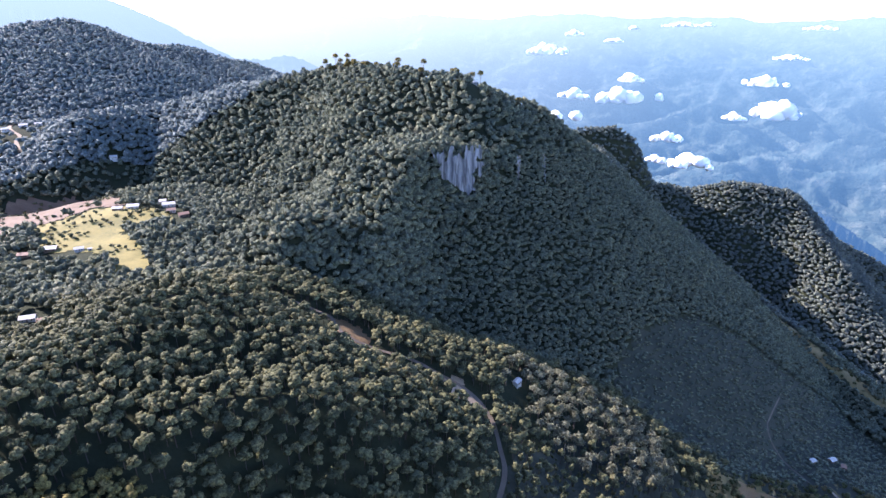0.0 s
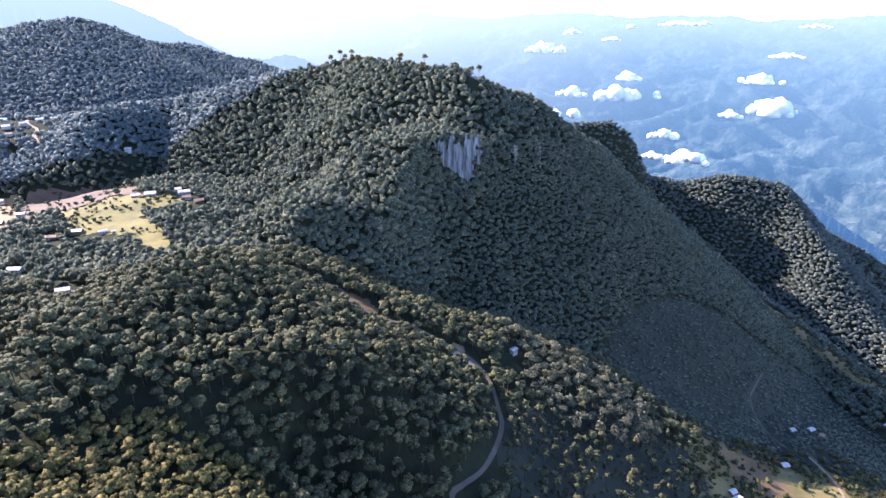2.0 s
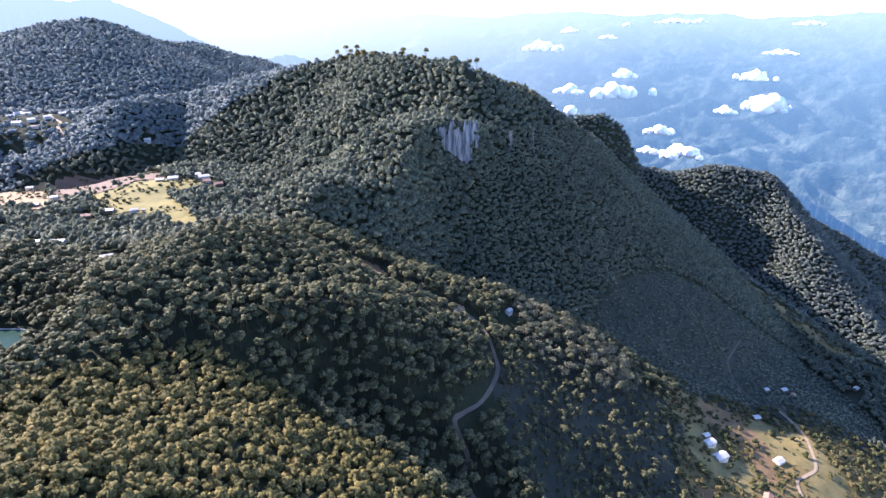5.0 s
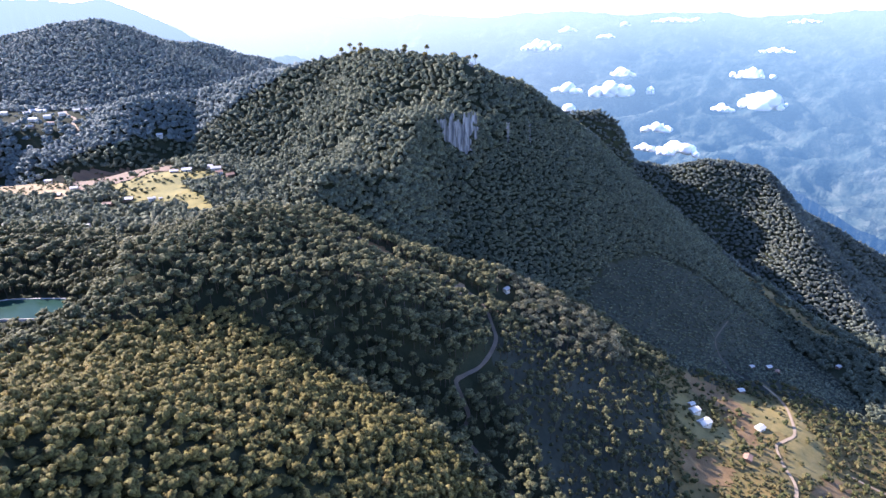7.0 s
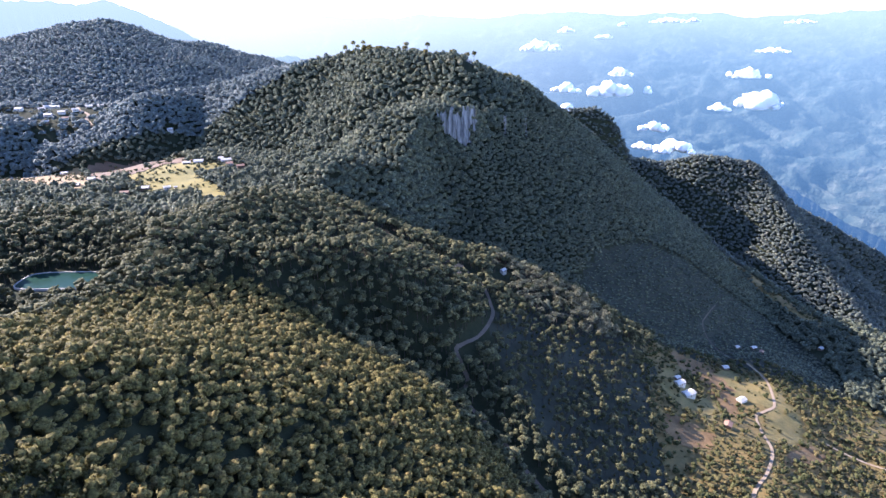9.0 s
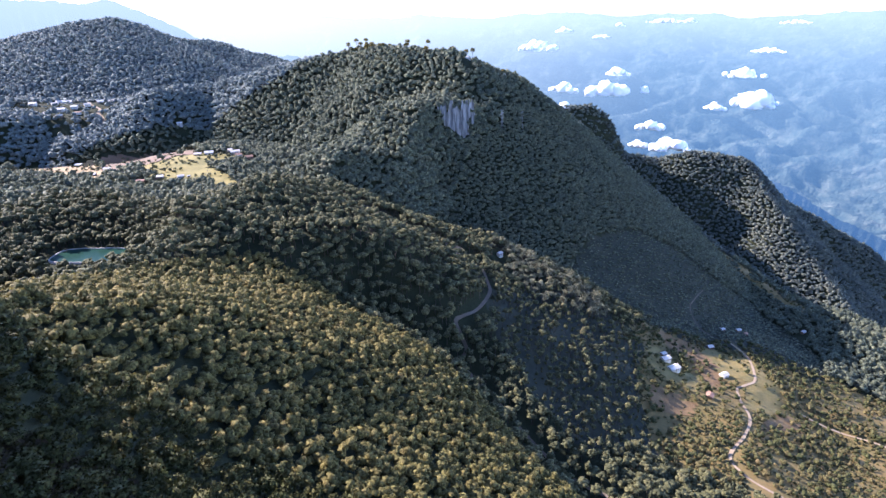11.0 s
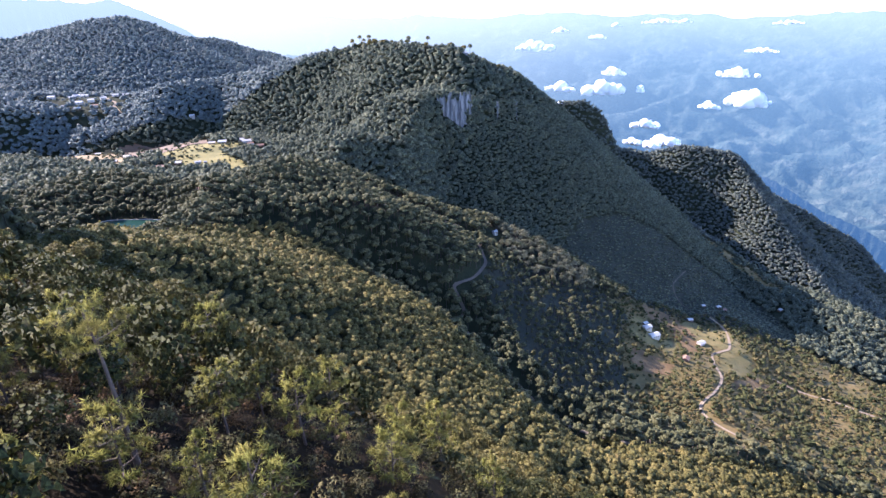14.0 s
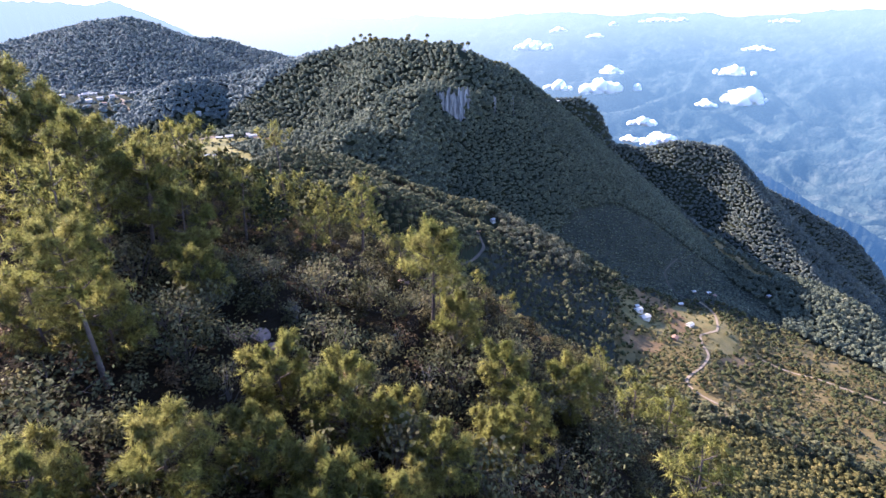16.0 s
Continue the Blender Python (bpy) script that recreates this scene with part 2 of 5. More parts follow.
def haze_painted(name, land, haze, y0, y1, share0, share1, glare=False):
    """Far land with its haze painted in as a glow, set by height."""
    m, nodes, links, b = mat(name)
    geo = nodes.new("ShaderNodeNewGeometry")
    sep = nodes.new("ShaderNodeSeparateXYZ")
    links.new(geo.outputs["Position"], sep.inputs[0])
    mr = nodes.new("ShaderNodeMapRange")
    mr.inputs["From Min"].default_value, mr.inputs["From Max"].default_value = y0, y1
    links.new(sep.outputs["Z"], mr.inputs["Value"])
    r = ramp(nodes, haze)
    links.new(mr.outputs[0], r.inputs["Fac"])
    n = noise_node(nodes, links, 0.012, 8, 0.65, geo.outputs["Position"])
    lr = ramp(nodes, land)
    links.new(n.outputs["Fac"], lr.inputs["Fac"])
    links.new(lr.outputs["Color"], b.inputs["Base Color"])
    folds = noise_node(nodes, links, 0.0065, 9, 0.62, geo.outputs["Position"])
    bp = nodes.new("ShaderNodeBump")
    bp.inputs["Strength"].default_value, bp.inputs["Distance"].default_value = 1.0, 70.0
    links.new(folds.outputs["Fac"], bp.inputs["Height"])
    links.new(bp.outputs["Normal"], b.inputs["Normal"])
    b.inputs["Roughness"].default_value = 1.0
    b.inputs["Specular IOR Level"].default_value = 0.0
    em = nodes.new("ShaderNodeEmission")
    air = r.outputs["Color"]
    if glare:  # painted glare: the glow whitens towards the sun
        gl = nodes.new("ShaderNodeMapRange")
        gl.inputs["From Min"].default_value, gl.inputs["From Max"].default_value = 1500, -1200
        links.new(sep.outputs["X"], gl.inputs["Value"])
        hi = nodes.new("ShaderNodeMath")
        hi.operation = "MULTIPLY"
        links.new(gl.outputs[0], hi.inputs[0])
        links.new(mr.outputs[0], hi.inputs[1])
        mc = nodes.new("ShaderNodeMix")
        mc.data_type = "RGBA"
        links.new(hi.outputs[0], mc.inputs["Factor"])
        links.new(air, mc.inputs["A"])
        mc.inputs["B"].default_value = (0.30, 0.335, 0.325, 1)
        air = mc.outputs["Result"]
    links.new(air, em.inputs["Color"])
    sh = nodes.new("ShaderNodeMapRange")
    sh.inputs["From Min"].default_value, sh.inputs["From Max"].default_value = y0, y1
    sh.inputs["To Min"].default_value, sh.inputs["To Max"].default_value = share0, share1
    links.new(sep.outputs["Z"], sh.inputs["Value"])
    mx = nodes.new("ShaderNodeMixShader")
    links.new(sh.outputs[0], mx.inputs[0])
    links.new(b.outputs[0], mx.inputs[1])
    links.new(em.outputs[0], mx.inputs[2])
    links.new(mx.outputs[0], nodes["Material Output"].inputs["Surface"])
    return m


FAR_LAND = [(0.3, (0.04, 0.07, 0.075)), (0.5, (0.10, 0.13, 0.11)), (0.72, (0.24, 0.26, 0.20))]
M_FAR = haze_painted("far_valley_painted_haze", FAR_LAND, [(0.0, (0.030, 0.068, 0.118)), (0.3, (0.055, 0.106, 0.158)), (0.72, (0.095, 0.155, 0.196)), (1.0, (0.186, 0.246, 0.256))], -820, 190, 0.50, 0.88, glare=True)
M_FARLEFT = haze_painted("far_ridge_painted_haze", FAR_LAND, [(0.0, (0.150, 0.200, 0.225)), (1.0, (0.185, 0.235, 0.255))], 0, 420, 0.85, 0.95)
M_SPUR = haze_painted("wooded_spur_painted_haze", FAR_LAND, [(0.0, (0.020, 0.048, 0.088)), (1.0, (0.030, 0.066, 0.115))], -500, -200, 0.8, 0.8)
M_CLOUD = surface("white_cloud", [(0.2, (0.80, 0.81, 0.83)), (0.8, (0.9, 0.9, 0.9))], 0.01, 0.05, rough=1.0, bump=0, spec=0.0)


# ---- the lie of the land ----
RIDGES = [
    ("summit", [(150, -600, 235), (60, -420, 250), (-32, -292, 267.5), (-30, -268, 266), (-39, -251, 265), (-56, -235, 261), (-70, -214, 246)], 0.12, 0.88, 25, 40),
    # crest raised outside the view, meant to shade the near flank
    ("back", [(-100, -330, 290), (-92, -290, 290), (-92, -250, 288), (-96, -222, 280), (-104, -195, 262), (-112, -165, 240)], 0.6, 1.5, 8, 9999),
    ("near", [(-60, -207, 242), (-92, -164, 232), (-127, -114, 218), (-147, -71, 207), (-167, -22, 189), (-158, -20, 183)], 0.44, 1.2, 8, 9999),
    # unseen hill added left of the view to throw shade into the hollow
    ("crag", [(-308, -190, 370), (-306, -80, 388), (-306, -10, 384), (-314, 22, 368)], 1.0, 3.4, 6, 9999),
    ("apron", [(-18, -165, 178), (-43, -105, 144), (-52, -46, 100), (-21, 22, 70)], 1.0, 0.62, 14, 60),
    ("shoulder", [(-186, -20, 176), (-187, 87, 131), (-195, 211, 131), (-165, 306, 136), (-125, 335, 105)], 0.45, 0.51, 12, 9999),
    ("spur", [(-195, 211, 141), (-140, 205, 116), (-105, 230, 119), (-71, 243, 112), (-36, 261, 87), (13, 292, 49)], 0.5, 0.72, 8, 9999),
    ("mid", [(-125, 396, 97), (-78, 358, 78), (-20, 345, 68), (24, 365, 54), (83, 360, 29), (110, 318, 16), (170, 335, -23), (245, 365, -58)], 0.7, 0.55, 8, 9999),
    ("plateau", [(-700, 440, 95), (-560, 470, 95), (-421, 482, 98), (-311, 545, 108), (-229, 411, 102), (-313, 344, 107), (-334, 292, 134)], 0.1, 0.14, 30, 110),
    ("main", [(-560, 740, 112), (-480, 780, 159), (-404, 855, 159), (-294, 828, 188), (-140, 800, 219), (-62, 715, 224), (20, 680, 221), (101, 715, 182), (156, 770, 138), (210, 789, 88), (331, 814, -28), (405, 775, -76), (460, 675, -104), (505, 545, -130), (520, 430, -128)], 0.75, 0.86, 20, 9999),
    ("face", [(-123, 443, 134), (-55, 459, 125), (-30, 540, 168), (10, 556, 169), (57, 590, 150), (115, 625, 125), (180, 660, 75)], 0.1, 2.4, 4, 60),
    ("saddle", [(101, 715, 178), (200, 850, 92), (303, 970, 2), (300, 1130, 38)], 1.1, 1.15, 24, 9999),
    ("knob", [(282, 1215, 57), (362, 1222, 58), (398, 1222, 38)], 1.8, 2.1, 10, 9999),
    ("far", [(440, 1235, -62), (493, 1220, -66), (542, 1220, -80), (580, 1205, -67), (613, 1195, -58), (676, 1190, -62), (735, 1185, -73), (763, 1195, -106), (792, 1215, -146), (826, 1220, -172), (904, 1220, -207), (995, 1220, -248), (1065, 1220, -286), (1127, 1220, -320)], 1.1, 1.15, 20, 9999),
    ("knee", [(732, 1165, -88), (760, 1020, -165), (790, 900, -240), (800, 750, -300)], 0.8, 0.6, 10, 9999),
    ("left", [(-1300, 1000, 150), (-1080, 1180, 205), (-960, 1260, 238), (-870, 1300, 258), (-813, 1325, 262), (-760, 1345, 238), (-698, 1364, 214), (-614, 1436, 200), (-520, 1500, 168), (-400, 1800, 60)], 0.44, 0.44, 30, 9999),
    ("village", [(-900, 700, 150), (-680, 800, 141), (-600, 825, 137), (-540, 760, 110)], 0.15, 0.2, 30, 90),
    ("lit", [(100, -60, 49), (195, 69, -29), (238, 200, -51), (290, 273, -71), (334, 344, -83), (375, 432, -108)], 0.14, 0.45, 25, 120),
    ("floor", [(330, 60, -65), (393, 209, -97), (430, 330, -118), (510, 475, -127)], 0.23, 0.27, 25, 120),
]


def ridge_height(P, nodes, left, right, crest, reach):
    """A ridge through the nodes, with a slope on either side of it that steepens past its reach."""
    n = np.array(nodes, float)
    a, ab = n[:-1], n[1:] - n[:-1]
    top = np.full(len(P), -1e9)
    for p, q in zip(a, ab):
        d = P - p[:2]
        t = np.clip((d @ q[:2]) / (q[:2] @ q[:2]), 0, 1)
        dist = np.hypot(*(d - t[:, None] * q[:2]).T)
        side = (q[0] * d[:, 1] - q[1] * d[:, 0]) / np.maximum(math.hypot(q[0], q[1]) * dist, 1e-6)
        slope = right + (left - right) * (0.5 + 0.5 * np.clip(side, -1, 1))
        top = np.maximum(top, p[2] + t * q[2] - slope * (np.sqrt(dist * dist + crest * crest) - crest) - 0.7 * np.maximum(0, dist - reach))
    return top


_table = np.random.default_rng(7).random((256, 256))


def value_noise(P, size, shift=0.0):
    u = P / size + shift
    i = np.floor(u).astype(int)
    f = u - i
    f = f * f * (3 - 2 * f)
    i0, i1 = i % 256, (i + 1) % 256
    a, b = _table[i0[:, 0], i0[:, 1]], _table[i1[:, 0], i0[:, 1]]
    c, d = _table[i0[:, 0], i1[:, 1]], _table[i1[:, 0], i1[:, 1]]
    return (a + (b - a) * f[:, 0]) * (1 - f[:, 1]) + (c + (d - c) * f[:, 0]) * f[:, 1] - 0.5


GULLY = [(95, 50), (66, 82), (30, 128), (8, 162), (-28, 178), (-70, 196)]


def near_line(P, line):
    d = np.full(len(P), 1e9)
    for a, b in zip(line[:-1], line[1:]):
        a, b = np.array(a, float), np.array(b, float)
        t = np.clip(((P - a) @ (b - a)) / ((b - a) @ (b - a)), 0, 1)
        d = np.minimum(d, np.hypot(*(P - a - t[:, None] * (b - a)).T))
    return d


def raw_height(P):
    H = [ridge_height(P, *r[1:]) for r in RIDGES]
    H.append(-200 - 0.25 * np.clip(P[:, 0], -300, 1400) - 0.02 * P[:, 1] - 0.55 * np.maximum(0, P[:, 1] - 1350) - 0.4 * np.maximum(0, P[:, 0] - 1050))
    H = np.array(H)
    m = H.max(0)
    z = m + 9.0 * np.log(np.exp((H - m) / 9.0).sum(0))
    z += 5.0 * value_noise(P, 75.0) + 2.4 * value_noise(P, 31.0, 3.3) + 1.0 * value_noise(P, 13.0, 9.1)
    z += 12.0 * value_noise(P, 190.0, 5.5) * np.clip((P[:, 1] - 600) / 400, 0, 1)
    z -= 19.0 * np.exp(-(near_line(P, GULLY) / 24.0) ** 2)
    pond = np.hypot((P[:, 0] - POND[0]) / 48, (P[:, 1] - POND[1]) / 30)
    w = np.clip((1.55 - pond) / 0.5, 0, 1)
    return z * (1 - w) + (POND[2] - 1.2) * w


POND = (-277.0, 190.0, 119.0)


def spaced(lo, mid0, mid1, hi, step, grow=1.16):
    xs = list(np.arange(mid0, mid1 + 0.1, step))
    s, x = step, mid0
    while x > lo:
        s *= grow
        x -= s
        xs.insert(0, x)
    s, x = step, mid1
    while x < hi:
        s *= grow
        x += s
        xs.append(x)
    return np.array(xs)


GX = spaced(-4700, -1000, 1000, 4700, 8.5)
GY = spaced(-3000, -420, 1400, 4700, 8.5)
gx, gy = np.meshgrid(GX, GY)
GZ = raw_height(np.stack([gx.ravel(), gy.ravel()], 1)).reshape(gx.shape)


def ground_z(x, y):
    x, y = np.asarray(x, float), np.asarray(y, float)
    i = np.clip(np.searchsorted(GX, x) - 1, 0, len(GX) - 2)
    j = np.clip(np.searchsorted(GY, y) - 1, 0, len(GY) - 2)
    u = (x - GX[i]) / (GX[i + 1] - GX[i])
    v = (y - GY[j]) / (GY[j + 1] - GY[j])
    return (GZ[j, i] * (1 - u) + GZ[j, i + 1] * u) * (1 - v) + (GZ[j + 1, i] * (1 - u) + GZ[j + 1, i + 1] * u) * v


def grid_mesh(name, X, Y, Z, material, smooth=True):
    ny, nx = X.shape
    me = bpy.data.meshes.new(name)
    idx = np.arange(ny * nx).reshape(ny, nx)
    quads = np.stack([idx[:-1, :-1], idx[:-1, 1:], idx[1:, 1:], idx[1:, :-1]], -1).reshape(-1, 4)
    fill_mesh(me, np.stack([X, Y, Z], -1).reshape(-1, 3), quads)
    me.polygons.foreach_set("use_smooth", np.full(len(quads), smooth))
    me.materials.append(material)
    return me


def fill_mesh(me, verts, faces):
    verts, faces = np.asarray(verts, np.float32), np.asarray(faces, np.int32)
    k = faces.shape[1]
    me.vertices.add(len(verts))
    me.vertices.foreach_set("co", verts.ravel())
    me.loops.add(faces.size)
    me.loops.foreach_set("vertex_index", faces.ravel())
    me.polygons.add(len(faces))
    me.polygons.foreach_set("loop_start", np.arange(0, faces.size, k, dtype=np.int32))
    me.polygons.foreach_set("loop_total", np.full(len(faces), k, np.int32))
    me.update(calc_edges=True)


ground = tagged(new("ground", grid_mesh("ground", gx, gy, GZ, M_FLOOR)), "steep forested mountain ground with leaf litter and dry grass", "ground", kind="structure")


# ---- woods ----
rng = np.random.default_rng(11)


ICO = np.array([(0, 0, 1)] + [(0.894 * math.cos(k * 1.2566), 0.894 * math.sin(k * 1.2566), 0.447) for k in range(5)] + [(0.894 * math.cos(k * 1.2566 + 0.6283), 0.894 * math.sin(k * 1.2566 + 0.6283), -0.447) for k in range(5)])
ICO_TOP = [(0, 1 + k, 1 + (k + 1) % 5) for k in range(5)] + [(1 + k, 6 + k, 1 + (k + 1) % 5) for k in range(5)] + [(1 + (k + 1) % 5, 6 + k, 6 + (k + 1) % 5) for k in range(5)]


def crown_template(lumps, flakes, seed, flat=0.85, size=0.12, even=0.15):
    """A billowing crown about 2 wide and 2 * flat high: leafy lumps round a core, with loose flakes of leaves on them."""
    r = np.random.default_rng(seed)
    g = (np.arange(lumps) + 0.5) / lumps
    up, turn = 0.98 - 1.35 * g, np.arange(lumps) * 2.4 + r.uniform(-0.5, 0.5, lumps)
    out = np.sqrt(np.maximum(0, 1 - up * up))
    far = r.uniform(0.42, 0.66, lumps)[:, None]
    c = np.stack([out * np.cos(turn), out * np.sin(turn), up], 1) * far
    rad = r.uniform(0.30, 0.46, lumps) * (6.0 / lumps) ** 0.3
    c, rad = np.vstack([c, (0, 0, -0.05)]), np.append(rad, 0.62)
    V, N = [], []
    for q, k in zip(c, rad) if flakes < 60 else ():
        a = r.uniform(0, 6.28)
        turned = np.stack([ICO[:, 0] * math.cos(a) - ICO[:, 1] * math.sin(a), ICO[:, 0] * math.sin(a) + ICO[:, 1] * math.cos(a), ICO[:, 2]], 1)
        v = q + turned * k * r.uniform(0.78, 1.22, (11, 1))
        n = turned * 0.6 + v * 0.6 + (0, 0, even) + r.normal(size=(11, 3)) * 0.28
        for t in ICO_TOP:
            V.append(v[list(t)])
            N.append(n[list(t)])
    if flakes:
        k = r.integers(0, lumps, flakes)
        d = r.normal(size=(flakes, 3))
        d /= np.linalg.norm(d, axis=1)[:, None]
        d[:, 2] = np.where(r.random(flakes) < 0.75, np.abs(d[:, 2]), d[:, 2])
        p = c[k] + d * rad[k][:, None] * r.uniform(0.9, 1.22, (flakes, 1))
        nrm = d + r.normal(size=(flakes, 3)) * 0.5
        t1 = np.cross(nrm, r.normal(size=(flakes, 3)))
        t1 /= np.linalg.norm(t1, axis=1)[:, None]
        t2 = np.cross(nrm / np.linalg.norm(nrm, axis=1)[:, None], t1)
        w = size * r.uniform(0.6, 1.35, (flakes, 1))
        V += list(np.stack([p + t1 * w, p - t1 * w * 0.6 + t2 * w * 0.8, p - t1 * w * 0.5 - t2 * w * 0.9], 1))
        fn = d * 0.7 + p * 0.5 + (0, 0, even) + r.normal(size=(flakes, 3)) * 0.38
        N += list(np.repeat(fn[:, None, :], 3, 1))
    V, N = np.array(V), np.array(N)
    V[..., 2] *= flat
    N /= np.linalg.norm(N, axis=2)[..., None]
    return V.astype(np.float32), N.astype(np.float32)


def rounded(me, normals):
    """Lets the flakes of a crown shade together as one leafy mass."""
    me.polygons.foreach_set("use_smooth", np.ones(len(me.polygons), bool))
    at = me.attributes.new("custom_normal", "FLOAT_VECTOR", "POINT")
    at.data.foreach_set("vector", np.ascontiguousarray(normals, np.float32).ravel())


def woods(name, xy, width, height, lumps, flakes, size, material, label, tint, lift=0.3, flat=0.85, even=0.15, stems=False):
    """Joins many crowns into one mesh; each has its own place, turn, width, height and tint, and a stem where it stands clear of the ground."""
    temps = [crown_template(lumps, flakes, 100 + i, flat * (0.85, 1.0, 1.2)[i % 3], size, even) for i in range(9)]
    which = rng.integers(0, 9, len(xy))
    z = ground_z(xy[:, 0], xy[:, 1])
    out, tints, normals = [], [], []
    deep, mid = (0.30, 0.70) if stems else (0.5, 0.40 + lift * 0.3)
    for k, (tp, tn) in enumerate(temps):
        s = which == k
        a = rng.uniform(0, 2 * np.pi, s.sum())
        ca, sa = np.cos(a)[:, None, None], np.sin(a)[:, None, None]
        w, h = width[s][:, None, None] * 0.5, height[s][:, None, None]
        x = (tp[None, ..., 0] * ca - tp[None, ..., 1] * sa) * w + xy[s, 0][:, None, None]
        y = (tp[None, ..., 0] * sa + tp[None, ..., 1] * ca) * w + xy[s, 1][:, None, None]
        zz = tp[None, ..., 2] * h * deep + h * mid + z[s][:, None, None]
        out.append(np.stack([x, y, zz], -1).reshape(-1, 3))
        normals.append(np.stack([tn[None, ..., 0] * ca - tn[None, ..., 1] * sa, tn[None, ..., 0] * sa + tn[None, ..., 1] * ca, tn[None, ..., 2] + 0 * ca], -1).reshape(-1, 3))
        tints.append(np.repeat(tint[s], len(tp)))
    leaves = sum(len(o) for o in out) // 3
    if stems:
        ring = np.array([(math.cos(q), math.sin(q)) for q in (0.3, 2.4, 4.5)])
        foot = np.stack([xy[:, None, 0] + ring[:, 0] * 0.26, xy[:, None, 1] + ring[:, 1] * 0.26, np.repeat(z[:, None] - 0.5, 3, 1)], -1)
        head = np.stack([xy[:, None, 0] + ring[:, 0] * 0.16, xy[:, None, 1] + ring[:, 1] * 0.16, np.repeat((z + height * 0.66)[:, None], 3, 1)], -1)
        j = np.roll(np.arange(3), -1)
        T = np.stack([foot, foot[:, j], head[:, j], foot, head[:, j], head], 2).reshape(-1, 3)
        out.append(T)
        normals.append(np.repeat(np.tile(np.column_stack([ring, [0, 0, 0]]), (len(xy), 1)), 6, 0))
        tints.append(np.zeros(len(T) // 3))
    V = np.concatenate(out)
    me = bpy.data.meshes.new(name)
    fill_mesh(me, V, np.arange(len(V)).reshape(-1, 3))
    at = me.attributes.new("tint", "FLOAT", "FACE")
    at.data.foreach_set("value", np.concatenate(tints).astype(np.float32))
    rounded(me, np.concatenate(normals))
    me.materials.append(material)
    if stems:
        me.materials.append(M_BARK)
        me.polygons.foreach_set("material_index", (np.arange(len(V) // 3) >= leaves).astype(np.int32))
    return tagged(new(name, me), label, "forest", kind="stuff")


def seen_from(px, py, pz, eye):
    """Which points stand clear of the hills as seen from a spot on the camera's path."""
    ok = np.ones(len(px), bool)
    for f in np.linspace(0.04, 0.985, 70):
        x, y, z = eye[0] + (px - eye[0]) * f, eye[1] + (py - eye[1]) * f, eye[2] + (pz - eye[2]) * f
        ok &= ground_z(x, y) < z + 0.5
    return ok


def scatter(x0, x1, y0, y1, step):
    X, Y = np.meshgrid(np.arange(x0, x1, step), np.arange(y0, y1, step))
    P = np.stack([X.ravel(), Y.ravel()], 1)
    return P + rng.uniform(-0.48, 0.48, P.shape) * step


# points on the camera's path; the woods are planted to fit its view
CAMERA_SPOTS = ((0, 0, 300), (-10, -150, 291), (-9, -226, 286), (-10, -258, 284), (-12, -295, 282))


def visible(P, up=8):
    z = ground_z(P[:, 0], P[:, 1]) + up
    v = np.zeros(len(P), bool)
    for e in CAMERA_SPOTS:
        v |= seen_from(P[:, 0], P[:, 1], z, e)
    return v


def ellipse(P, x, y, rx, ry, turn=0):
    c, s = math.cos(radians(turn)), math.sin(radians(turn))
    d = P - (x, y)
    return np.hypot((d[:, 0] * c + d[:, 1] * s) / rx, (-d[:, 0] * s + d[:, 1] * c) / ry)


def inside(P, poly):
    poly = np.array(poly, float)
    r = np.zeros(len(P), bool)
    for (x0, y0), (x1, y1) in zip(poly, np.roll(poly, -1, 0)):
        hit = (y0 > P[:, 1]) != (y1 > P[:, 1])
        r ^= hit & (P[:, 0] < (x1 - x0) * (P[:, 1] - y0) / (y1 - y0 + 1e-9) + x0)
    return r


FIELDS = {
    "meadow": [(-395, 528), (-376, 540), (-368, 571), (-331, 577), (-298, 562), (-277, 552), (-263, 533), (-276, 515), (-298, 500), (-262, 462), (-245, 439), (-228, 410), (-250, 408), (-286, 448), (-320, 462), (-345, 462), (-372, 490)],
    "ploughed_field": [(-415, 498), (-461, 560), (-520, 652), (-443, 672), (-359, 616), (-333, 580), (-370, 573), (-380, 546), (-397, 528)],
    "stubble_field": [(-465, 560), (-525, 648), (-600, 620), (-590, 540), (-500, 500), (-418, 494)],
    "hillside_pasture": [(201, 303), (218, 303), (226, 289), (246, 274), (246, 247), (230, 234), (206, 244), (192, 251), (190, 275)],
    "upper_pasture": [(294, 352), (333, 335), (337, 278), (316, 236), (285, 216), (270, 225), (290, 257), (300, 275), (279, 297), (273, 328)],
    "bracken_slope": [(230, 347), (266, 353), (283, 326), (276, 289), (262, 252), (250, 256), (251, 307), (231, 320)],
    "bracken_bank": [(180, 228), (199, 228), (220, 212), (208, 197), (184, 193), (173, 203)],
    "bracken_foot": [(285, 215), (327, 240), (318, 212), (268, 192)],
}
